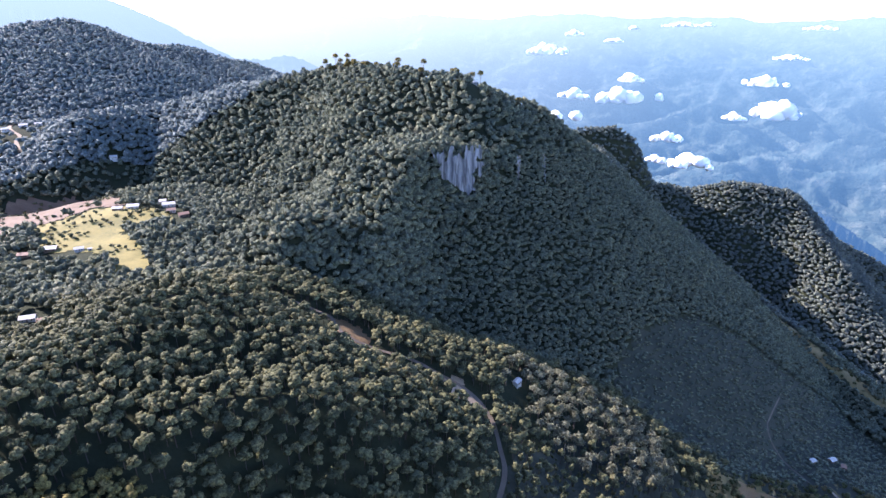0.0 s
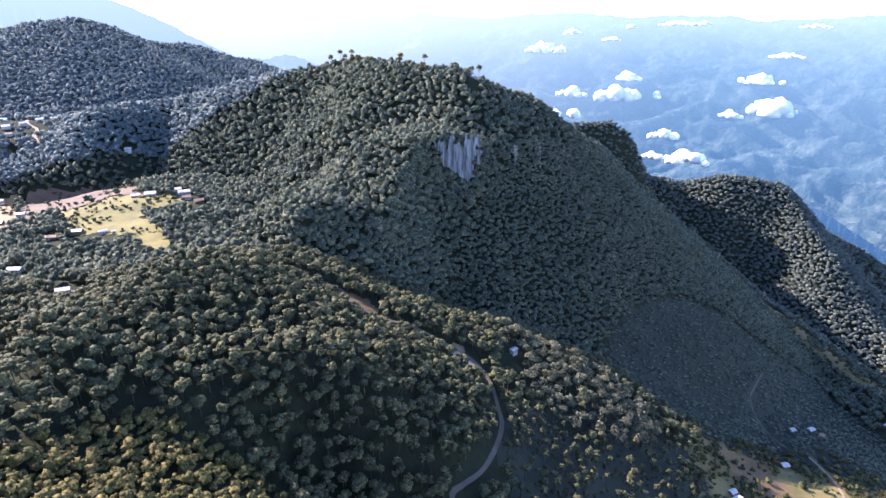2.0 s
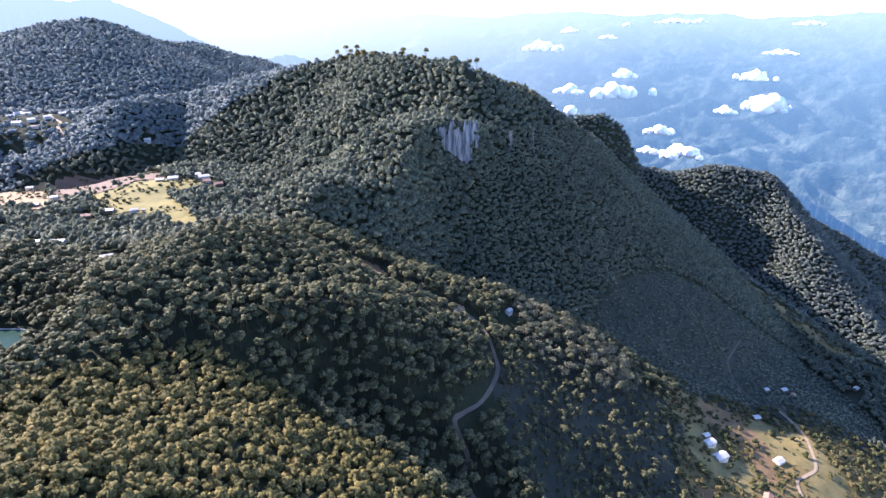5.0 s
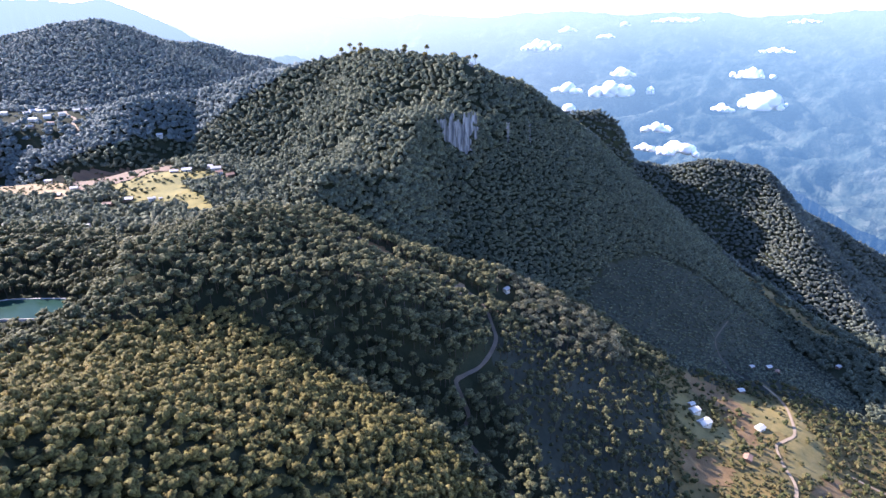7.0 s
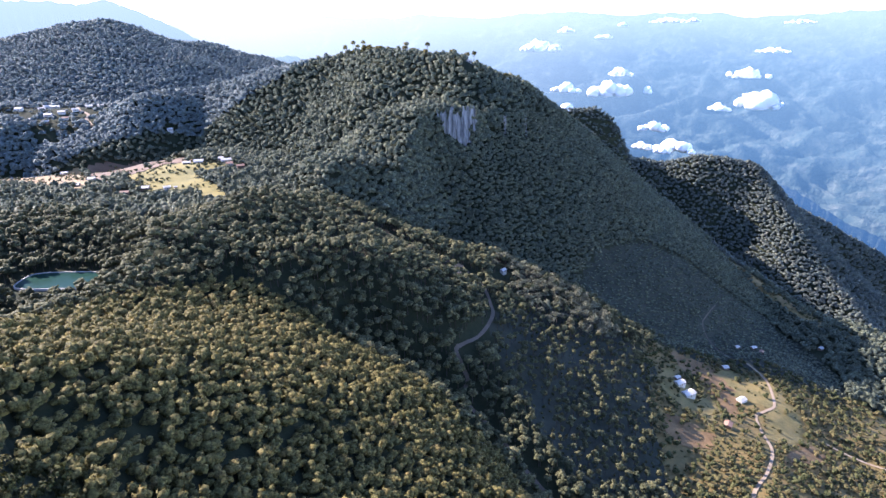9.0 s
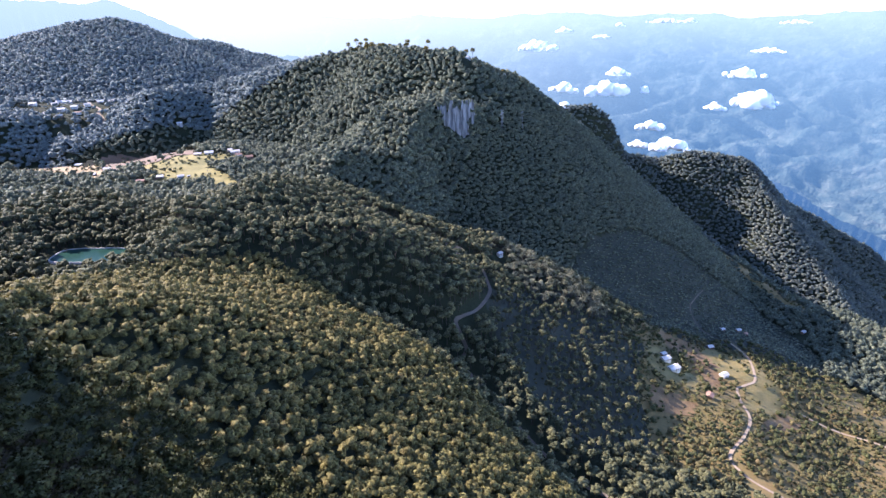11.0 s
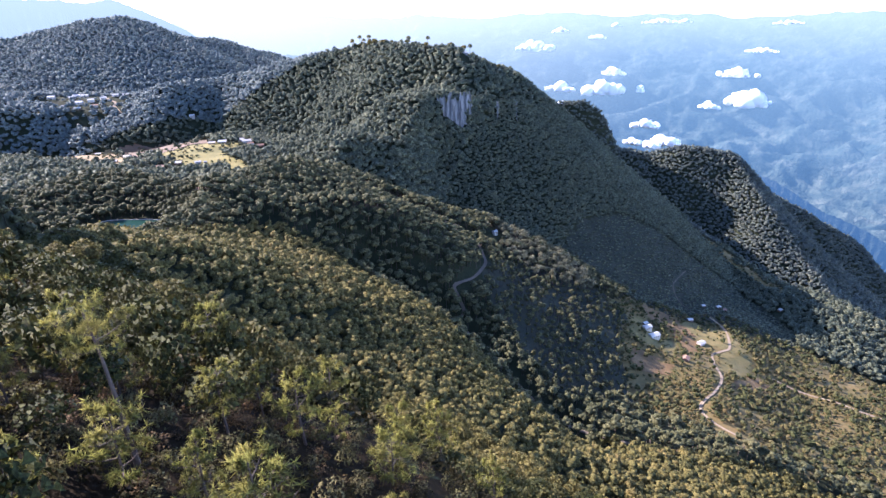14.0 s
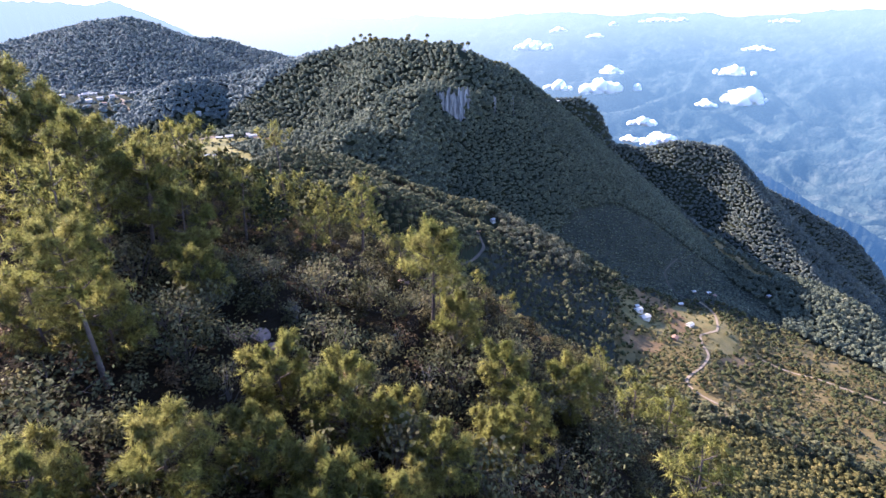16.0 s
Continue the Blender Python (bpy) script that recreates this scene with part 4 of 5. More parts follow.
def cloud(az, el, w, h, depth, seed):
    """A small cumulus: heaped puffs on a flat base."""
    r = np.random.default_rng(seed)
    c = Vector((math.sin(az) * depth, math.cos(az) * depth, 295 + depth * math.tan(el)))
    bm = bmesh.new()
    n = max(5, int(9 * w / max(h, 1) / 1.6))
    for k in range(n):
        u = r.uniform(-0.5, 0.5)
        s = h * r.uniform(0.35, 0.62) * (1 - abs(u) * 1.1)
        tmp = bmesh.ops.create_icosphere(bm, subdivisions=2, radius=s)["verts"]
        off = Vector((u * (w - s), r.uniform(-0.2, 0.2) * w, s * 0.55 + h * r.uniform(-0.1, 0.35) * (1 - abs(u) * 1.6)))
        for v in tmp:
            d = 1 + 0.30 * noise.noise(v.co / (s * 0.55) + off * 0.01) + 0.22 * noise.noise(v.co / (s * 0.2) + off * 0.02)
            v.co = v.co * d
            v.co.z *= 0.8
            v.co += off
            v.co.z = max(v.co.z, 0.06 * h * noise.noise(v.co / (h * 0.4)))
    for f in bm.faces:
        f.smooth = True
    ob = new("cloud", mesh_of("cloud", bm, M_CLOUD))
    ob.matrix_world = Matrix.Translation(c) @ Matrix.Rotation(-az, 4, "Z")
    return tagged(ob, "small white cumulus cloud floating over the valley", "cloud", "clouds over the valley")


for k, c in enumerate(((0.1695, -0.0742, 312, 101, 4244), (0.2106, -0.0454, 127, 47, 4344), (0.2713, -0.0546, 136, 42, 4345),
                       (0.2993, -0.0364, 82, 37, 4345), (0.3691, -0.0313, 276, 43, 4396), (0.4048, -0.0306, 92, 38, 4397),
                       (0.5483, -0.0326, 184, 38, 4400), (0.2975, -0.1457, 381, 172, 3945), (0.3024, -0.1130, 180, 70, 3995),
                       (0.2171, -0.1421, 194, 92, 3844), (0.3513, -0.1399, 58, 68, 3946), (0.4948, -0.1106, 263, 88, 4049),
                       (0.5187, -0.1541, 275, 159, 3849), (0.4633, -0.1618, 141, 57, 3748), (0.3677, -0.2007, 172, 75, 3146),
                       (0.3577, -0.2359, 86, 55, 2546), (0.4119, -0.2387, 171, 86, 2447), (0.6052, -0.1138, 156, 81, 4152),
                       (0.5219, -0.0732, 222, 41, 4250), (0.2066, -0.1779, 168, 109, 2944))):
    cloud(c[0], c[1], c[2], c[3] * 0.78, c[4], 60 + k)


# ---- woods on the slopes ----
YOUNG = [(-215, 70), (-190, 135), (-145, 190), (-86, 174), (-15, 148), (22, 118), (60, 66), (150, 60), (240, 70), (420, 20), (420, -250), (-260, -250)]
NEAR_HILL = [(-150, -330), (-110, -195), (60, -195), (90, -330)]
LONE = [(-100, -195), (-100, -105), (45, -105), (45, -195)]

def steepness(P):
    x, y = P[:, 0], P[:, 1]
    return np.hypot(ground_z(x + 7, y) - ground_z(x - 7, y), ground_z(x, y + 7) - ground_z(x, y - 7)) / 14


def planted(step, near_edge, far_edge):
    Q = scatter(-1150, 1250, -420, 1800, step)
    if near_edge == 520:  # trees crowd closer in plan where the slope is steep
        extra = scatter(-200, 520, 420, 800, step * 0.8)
        close = scatter(-200, 520, 420, 800, step * 0.62)
        Q = np.vstack([Q, extra[steepness(extra) > 0.85], close[(steepness(close) > 1.3) | inside(close, FACE)]])
    else:
        extra = scatter(-660, -140, 660, 1000, 6.6)
        Q = np.vstack([Q, extra[steepness(extra) > 0.3]])
    d = np.hypot(Q[:, 0], Q[:, 1] + 100)
    Q = Q[(d >= near_edge) & (d < far_edge)]
    Q = Q[~open_land(Q) & ~inside(Q, YOUNG) & ~inside(Q, NEAR_HILL)]
    Q = Q[~inside(Q, THIN_WOOD) | (rng.random(len(Q)) < 0.55) | (ellipse(Q, 105, 335, 62, 48, -20) < 1)]
    return Q[visible(Q)]


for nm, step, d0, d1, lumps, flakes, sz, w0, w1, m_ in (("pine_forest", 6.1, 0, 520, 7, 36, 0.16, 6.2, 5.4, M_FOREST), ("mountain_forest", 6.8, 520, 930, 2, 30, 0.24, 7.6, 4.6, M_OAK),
                                                       ("distant_forest", 7.8, 930, 9999, 2, 18, 0.26, 9.2, 5.0, M_HAZY_CONIFER), ("far_ridge_forest", 7.0, 930, 9999, 2, 14, 0.28, 8.8, 4.6, M_FARWOOD)):
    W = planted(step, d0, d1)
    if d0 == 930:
        W = W[(W[:, 0] < -150) == (m_ == M_HAZY_CONIFER)]
    if nm == "pine_forest":
        grey = (ellipse(W, 105, 335, 62, 48, -20) < 1) & (rng.random(len(W)) < 0.75)
        G, W = W[grey], W[~grey]
    big = rng.random(len(W)) ** 2
    tall = 8.0 + 6.5 * rng.random(len(W)) * (0.5 + 0.5 * big)
    if nm == "pine_forest":
        tall = 9.0 + 7.0 * rng.random(len(W)) * (0.6 + 0.4 * big)
    slim = np.where(inside(W, THIN_WOOD), 0.72, np.where(inside(W, FACE), 0.66, 1.0))
    tall = tall * np.where(inside(W, FACE), 0.55, 1.0)
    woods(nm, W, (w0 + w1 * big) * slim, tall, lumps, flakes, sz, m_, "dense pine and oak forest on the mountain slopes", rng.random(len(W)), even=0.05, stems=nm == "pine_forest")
woods("bare_wood", G, rng.uniform(6, 10, len(G)), rng.uniform(11, 17, len(G)), 9, 170, 0.16, M_DRYLEAF, "grey-brown leafless trees on the sunny spur", rng.random(len(G)), stems=True)

Y = scatter(-260, 420, -250, 200, 4.3)
Y = Y[inside(Y, YOUNG) & ~open_land(Y) & ~inside(Y, NEAR_HILL)]
Y = Y[visible(Y, 6)]
lone = inside(Y, LONE) & (rng.random(len(Y)) < 0.5)
L_, Y = Y[lone][:110], np.vstack([Y[~lone], Y[lone][110:]])
for nm, sel, lumps, flakes, sz in (("young_pine_wood", (Y[:, 1] > -45) | (Y[:, 0] > 110), 4, 34, 0.17), ("near_slope_wood", (Y[:, 1] <= -45) & (Y[:, 0] <= 110) & (Y[:, 0] > -38) & (Y[:, 1] > -135), 9, 150, 0.17), ("hollow_wood", (Y[:, 1] <= -45) & (Y[:, 0] <= -38) & (Y[:, 1] > -135), 9, 150, 0.17), ("ridge_edge_wood", (Y[:, 1] <= -135) & (Y[:, 0] <= 110), 14, 340, 0.10)):
    W = Y[sel]
    size_y = rng.random(len(W)) ** 1.5
    woods(nm, W, 4.8 + 3.4 * size_y, 4.2 + 5.0 * size_y, lumps, flakes, sz, M_SHADE_PINE if nm in ("ridge_edge_wood", "hollow_wood") else M_YOUNG, "young pines in the hollow of the slope, darkened for shade" if nm == "hollow_wood" else "olive-green young pines covering the near slope", rng.random(len(W)))

E_ = scatter(-100, 30, -250, -190, 4.6)
E_ = E_[((E_[:, 0] < -24) | (E_[:, 1] > -215)) & (near_line(E_, [(-26, -240), (-11, -250)]) > 6)]
E_ = E_[visible(E_, 5)]
size_e = rng.random(len(E_))
# takes the needle colour that has shade put into it
woods("ridge_flank_wood", E_, 3.6 + 2.6 * size_e, 4.5 + 4.0 * size_e, 16, 420, 0.085, M_SHADE_PINE, "crowded young pines on the flank of the ridge", rng.random(len(E_)))

S = scatter(130, 580, 20, 400, 4.2)
S = S[inside(S, LIT_HILL)]
clear = np.zeros(len(S), bool)
for line, w in ROADS.values():
    clear |= near_line(S, line) < w * 0.5 + 2.0
for h in HOUSES:
    clear |= np.hypot(S[:, 0] - h[0], S[:, 1] - h[1]) < 8
for nm in FIELDS:
    clear |= inside(S, FIELDS[nm]) & (rng.random(len(S)) < (0.85 if "bracken" in nm else 0.8))
S = S[~clear & (value_noise(S, 38.0, 2.2) + rng.uniform(-0.25, 0.25, len(S)) > -0.24)]
ss = rng.random(len(S)) ** 2.2
woods("hillside_scrub", S, 2.2 + 5.0 * ss, 1.8 + 6.0 * ss, 3, 5, 0.25, M_SHRUB, "olive and rust-coloured scrub on the dry hillside", rng.random(len(S)), lift=0.1)

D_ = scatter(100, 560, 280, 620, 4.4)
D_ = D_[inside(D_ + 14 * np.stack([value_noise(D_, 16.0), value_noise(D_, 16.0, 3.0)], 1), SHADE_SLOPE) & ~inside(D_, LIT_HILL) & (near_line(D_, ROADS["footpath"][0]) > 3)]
woods("heath_scrub", D_, rng.uniform(2.8, 5.6, len(D_)), rng.uniform(1.4, 4.2, len(D_)), 2, 8, 0.28, M_OAK, "low scrub on the shaded slope below the mountain face", rng.random(len(D_)), lift=0.0)
D_ = scatter(20, 260, 60, 420, 5.5)
D_ = D_[inside(D_, THIN_WOOD) & ~inside(D_, LIT_HILL) & (rng.random(len(D_)) < 0.7)]
woods("thin_wood_scrub", D_, rng.uniform(1.6, 4.2, len(D_)), rng.uniform(1.0, 3.6, len(D_)), 2, 8, 0.28, M_SHRUB, "olive scrub between the trees above the houses", rng.random(len(D_)), lift=0.0)
C_ = scatter(200, 600, 420, 845, 7.5)
C_ = C_[inside(C_, CREST) & (rng.random(len(C_)) < 0.6)]
woods("crest_scrub", C_, rng.uniform(2.5, 6, len(C_)), rng.uniform(2, 5.5, len(C_)), 4, 8, 0.25, M_SHRUB, "olive scrub along the open ridge crest", rng.random(len(C_)), lift=0.1)
Q_ = scatter(-600, -220, 330, 680, 7.0)
inm = np.zeros(len(Q_), bool)
for nm in ("meadow", "ploughed_field", "stubble_field"):
    inm |= inside(Q_, FIELDS[nm])
Q_ = Q_[inm & (value_noise(Q_, 24.0, 7.0) + rng.uniform(-0.2, 0.2, len(Q_)) > 0.07)]
woods("meadow_shrubs", Q_, rng.uniform(2.5, 6, len(Q_)), rng.uniform(2, 6, len(Q_)), 5, 12, 0.2, M_FOREST, "scattered dark shrubs on the meadows", rng.random(len(Q_)), lift=0.1)
V_ = scatter(-720, -560, 720, 900, 11.0)
V_ = V_[(ellipse(V_, -640, 800, 75, 48, 30) < 1) & (rng.random(len(V_)) < 0.4) & (near_line(V_, ROADS["village_road"][0]) > 7)]
woods("village_trees", V_, rng.uniform(4, 7, len(V_)), rng.uniform(4, 8, len(V_)), 5, 8, 0.2, M_HAZY_CONIFER, "dark trees between the village houses", rng.random(len(V_)), lift=0.1)


# ---- single trees on the near slope ----
def tube(bm, pts, radii, n=6):
    rings = []
    for i, (p, r) in enumerate(zip(pts, radii)):
        d = (Vector(pts[min(i + 1, len(pts) - 1)]) - Vector(pts[max(i - 1, 0)])).normalized()
        a = d.orthogonal().normalized()
        b = d.cross(a)
        rings.append([bm.verts.new(Vector(p) + (a * math.cos(2 * math.pi * k / n) + b * math.sin(2 * math.pi * k / n)) * r) for k in range(n)])
    for r0, r1 in zip(rings, rings[1:]):
        for k in range(n):
            f = bm.faces.new((r0[k], r0[(k + 1) % n], r1[(k + 1) % n], r1[k]))
            f.smooth = True
    bm.faces.new(rings[-1])
    return rings


def flakes_mesh(name, V, material):
    me = bpy.data.meshes.new(name)
    fill_mesh(me, V.reshape(-1, 3), np.arange(V.shape[0] * 3).reshape(-1, 3))
    me.materials.append(material)
    return me


def hillside_tree(seed):
    r = random.Random(seed)
    root = new("tree")
    bm = bmesh.new()
    bend = (r.uniform(-0.3, 0.3), r.uniform(-0.3, 0.3))
    up = 2.6 if seed % 3 == 0 else 0.0
    tube(bm, [(0, 0, -0.8), (bend[0] * 0.3, bend[1] * 0.3, 2.0 + up * 0.6), (bend[0], bend[1], 4.4 + up)], [0.17, 0.12, 0.05])
    for k in range(5):
        a = k * 1.3 + r.uniform(-0.4, 0.4)
        h0 = 2.0 + up + 0.4 * k
        tube(bm, [(bend[0] * 0.6, bend[1] * 0.6, h0), (bend[0] * 0.6 + 1.5 * math.cos(a), bend[1] * 0.6 + 1.5 * math.sin(a), h0 + 0.9)], [0.06, 0.02], 4)
    part("trunk", mesh_of("trunk", bm, M_BARK), root)
    T, N = crown_template(14, 1150, seed, 0.9, 0.074)
    T = T * np.array([2.3, 2.3, 2.2], np.float32) + np.array([bend[0], bend[1], 3.9 + up], np.float32)
    crown = flakes_mesh("crown", T, M_TREE_OB)
    rounded(crown, N.reshape(-1, 3))
    part("crown", crown, root)
    return tagged(root, "young olive-green pine tree on the steep slope", "tree", "young pines on the slope")


kinds = [hillside_tree(40 + i) for i in range(7)]
placed = 0
for k, (x, y) in enumerate(L_):
    s_ = rng.uniform(0.65, 1.35)
    m_ = pose(x, y, float(ground_z(x, y)), 0, 0, rng.uniform(0, 360)) @ Matrix.Diagonal((s_, s_, s_ * rng.uniform(0.9, 1.15), 1))
    if k < len(kinds):
        kinds[k].matrix_world = m_
    else:
        o_ = copy_thing(kinds[k % len(kinds)], m_)
        o_.matrix_basis = m_


# ---- the ridge top: pines, shrubs, rock ----
def needle_tuft(r, c, axis, n, length, wide):
    """A pompom of long, slightly drooping needles round a shoot, shaded as part of its crown."""
    d = r.normal(size=(n, 3)) + np.array(axis) * 0.5
    d /= np.linalg.norm(d, axis=1)[:, None]
    t = np.cross(d, r.normal(size=(n, 3)))
    t /= np.linalg.norm(t, axis=1)[:, None]
    L = length * r.uniform(0.7, 1.15, (n, 1))
    base = np.array(c) + d * 0.02
    tip = base + d * L
    tip[:, 2] -= 0.35 * L[:, 0] * (1 - np.abs(d[:, 2]))
    N = d * 0.4 + np.array(axis) * 0.75
    return np.stack([base - t * wide, base + t * wide, tip], 1), np.repeat((N / np.linalg.norm(N, axis=1)[:, None])[:, None, :], 3, 1)


def pine(seed, high, limbs, start, spread, needles, length, wide, tufts):
    """A young pine: tapered trunk, rising limbs that fill a dome, and a pompom of needles on every shoot."""
    r = random.Random(seed)
    nr = np.random.default_rng(seed)
    root = new("pine_tree")
    lean = (r.uniform(-0.05, 0.05) * high, r.uniform(-0.05, 0.05) * high)
    trunk = lambda f: Vector((lean[0] * f * f + 0.08 * math.sin(3 * f + seed), lean[1] * f * f + 0.08 * math.cos(4 * f + seed) - 0.08, f * high))
    bm = bmesh.new()
    fs = [0, 0.15, 0.35, 0.55, 0.75, 0.9, 1.0]
    tube(bm, [(0, 0, -0.8)] + [trunk(f) for f in fs], [0.024 * high] + [0.019 * high * (1 - 0.86 * f) for f in fs], 8)
    part("trunk", mesh_of("trunk", bm, M_BARK), root)
    middle = trunk(start + (1 - start) * 0.45)
    for i in range(limbs):
        g = (i + r.random() * 0.6) / limbs
        f = start + (0.97 - start) * g
        a = i * 2.4 + r.uniform(-0.4, 0.4)
        reach = spread * (0.12 + 0.9 * math.sqrt(max(0.0, 1 - (g * 1.15 - 0.12) ** 2))) * r.uniform(0.8, 1.12)
        p0 = trunk(f)
        out = Vector((math.cos(a), math.sin(a), 0))
        rise = lambda u: reach * (0.08 * u + 0.38 * u * u)
        pts = [p0 + out * reach * u + Vector((0, 0, rise(u))) for u in (0, 0.35, 0.7, 1.0)]
        bm = bmesh.new()
        tube(bm, pts, [0.035 * (1.2 - f * 0.7), 0.026, 0.018, 0.008], 4)
        V = []
        for k in range(tufts):
            u = r.uniform(0.35, 1.02) if k else 1.05
            q = p0 + out * reach * u + Vector((0, 0, rise(u)))
            e = q + Vector((-out.y, out.x, 0)) * r.uniform(-0.5, 0.5) * reach * (1.1 - u * 0.5) + Vector((0, 0, r.uniform(0.0, 0.32) * spread))
            tube(bm, [q, e], [0.010, 0.006], 3)
            ax = e - middle
            ax = (ax / max(ax.length, 0.1) + Vector((0, 0, 0.35))).normalized()
            V.append(needle_tuft(nr, e, ax, needles, length * r.uniform(0.8, 1.2), wide))
        br = part("branch", mesh_of("branch", bm, M_BARK), root)
        tuft_me = flakes_mesh("needles", np.concatenate([v for v, _ in V]).astype(np.float32), M_PINE_OB)
        rounded(tuft_me, np.concatenate([n_ for _, n_ in V]).reshape(-1, 3))
        part("needles", tuft_me, br)
    return tagged(root, "young yellow-green pine with long tufted needles", "pine tree", "pines on the ridge top")


def shrub(seed, leaves, material, bare=False):
    r = random.Random(seed)
    nr = np.random.default_rng(seed)
    root = new("shrub")
    bm = bmesh.new()
    ends = []
    for k in range(9):
        a, t = r.uniform(0, 6.28), r.uniform(0.15, 0.8)
        tip = Vector((math.cos(a) * t, math.sin(a) * t, r.uniform(0.65, 1.25) * (1.15 - t * 0.5)))
        mid = tip * 0.5 + Vector((0, 0, 0.12))
        tube(bm, [(0, 0, -0.15), mid, tip], [0.022, 0.013, 0.005], 4)
        for j in range(3):
            e = mid.lerp(tip, r.uniform(0.2, 0.9)) + Vector((r.uniform(-0.28, 0.28), r.uniform(-0.28, 0.28), r.uniform(0.0, 0.3)))
            tube(bm, [mid.lerp(tip, 0.4), e], [0.009, 0.004], 3)
            ends.append(e)
        ends.append(tip)
    part("stem", mesh_of("stem", bm, M_GREYWOOD if bare else M_BARK), root)
    E_ = np.array([list(e) for e in ends])
    c = E_[nr.integers(0, len(E_), leaves)] + nr.normal(size=(leaves, 3)) * np.array([0.16, 0.16, 0.13])
    d = nr.normal(size=(leaves, 3))
    d /= np.linalg.norm(d, axis=1)[:, None]
    t = np.cross(d, nr.normal(size=(leaves, 3)))
    t /= np.linalg.norm(t, axis=1)[:, None]
    s = nr.uniform(0.035, 0.07, (leaves, 1))
    V = np.stack([c - d * s, c + t * s * 0.6, c + d * s, c - d * s, c + d * s, c - t * s * 0.6], 1).reshape(-1, 3, 3)
    part("leaves", flakes_mesh("leaves", V.astype(np.float32), material), root)
    return root


def place(ob, x, y, s, sz=None, turn=None, used=set()):
    m = pose(x, y, float(ground_z(x, y)) - 0.05, rng.uniform(-4, 4), rng.uniform(-4, 4), rng.uniform(0, 360) if turn is None else turn) @ Matrix.Diagonal((s, s, sz or s, 1))
    if ob.name in used:
        ob = copy_thing(ob, m)
    used.add(ob.name)
    ob.matrix_basis = m
    return ob


PINES = [pine(1, 5.2, 14, 0.2, 1.75, 52, 0.33, 0.0115, 24), pine(2, 4.2, 14, 0.1, 1.8, 52, 0.33, 0.0115, 25), pine(3, 6.5, 13, 0.4, 1.7, 48, 0.34, 0.012, 20), pine(4, 3.2, 13, 0.06, 1.55, 54, 0.31, 0.011, 24), pine(5, 7.4, 14, 0.5, 1.75, 48, 0.34, 0.012, 22), pine(6, 9.6, 6, 0.78, 1.6, 50, 0.34, 0.009, 12)]
SLIM = [pine(11, 5.4, 11, 0.2, 1.6, 20, 0.38, 0.023, 11), pine(12, 4.3, 10, 0.15, 1.6, 20, 0.38, 0.023, 11), pine(13, 7.0, 12, 0.4, 1.7, 20, 0.38, 0.023, 11)]
SHRUBS = [tagged(shrub(21 + i, 430, M_SHRUB_OB), "grey-green leafy shrub on the ridge top", "shrub", "ridge shrubs") for i in range(4)]
DRY = [tagged(shrub(31 + i, 150, M_SHRUB_OB, True), "half-bare reddish shrub with grey twigs", "shrub", "ridge shrubs") for i in range(2)]

# pines that stand out on the ridge: kind, x, y, scale
for k, x, y, s_ in ((4, -11.5, -261.1, 1.25), (5, -27.0, -238.4, 1.15), (1, -15.8, -274.4, 1.12), (3, -19.0, -273.4, 1.2), (3, -15.9, -279.6, 1.2), (0, -11.2, -276.6, 0.95), (1, -20.9, -281.0, 1.05), (0, -7.2, -267.6, 1.05), (1, -9.6, -261.7, 1.15),
                    (0, -33.7, -263.4, 1.1), (0, -30.4, -272.3, 1.0), (3, -24.6, -282.4, 1.1), (1, -27.8, -271.6, 1.1), (1, -26.0, -264.3, 1.0), (0, -6.3, -271.1, 1.0), (3, -13.4, -279.6, 1.2), (3, -18.8, -278.4, 1.05), (3, -13.3, -273.9, 1.1), (3, -8.6, -273.0, 1.1), (1, -1.9, -263.4, 1.2), (2, -31.5, -268.0, 1.1), (4, -42.5, -252.0, 1.85), (2, -39.4, -253.6, 1.75), (4, -35.6, -256.6, 1.5), (2, -31.8, -257.6, 1.35), (0, -28.2, -260.2, 1.3), (4, -26.9, -274.1, 1.15)):
    place(PINES[k], x, y, s_)
for k, x, y, s_ in ((2, -32.3, -265.7, 1.35), (2, -33.0, -261.5, 1.2), (0, -32.8, -254.8, 1.7), (2, -33.5, -244.7, 1.4), (2, -38.0, -250.0, 1.3), (0, -40.0, -258.0, 1.6), (0, -29.5, -249.0, 1.3), (1, -36.0, -270.0, 1.6), (2, -44.0, -248.0, 1.6), (2, -47.0, -247.0, 1.5), (0, -42.7, -244.0, 1.5), (0, -26.2, -246.6, 0.75), (1, -22.2, -247.5, 1.01), (2, -18.5, -244.5, 1.27), (0, -14.6, -247.6, 0.88), (1, -2.3, -229.9, 1.14), (2, -33.4, -241.9, 0.75), (0, -29.4, -243.9, 1.01), (1, -27.0, -239.8, 1.27), (2, -22.2, -240.9, 0.88), (0, -39.2, -238.0, 1.14), (1, -9.7, -238.4, 0.75), (2, 33.6, -140.2, 1.01), (0, -27.9, -249.6, 1.27), (1, -13.1, -238.5, 0.88)):
    place(SLIM[k], x, y, s_)

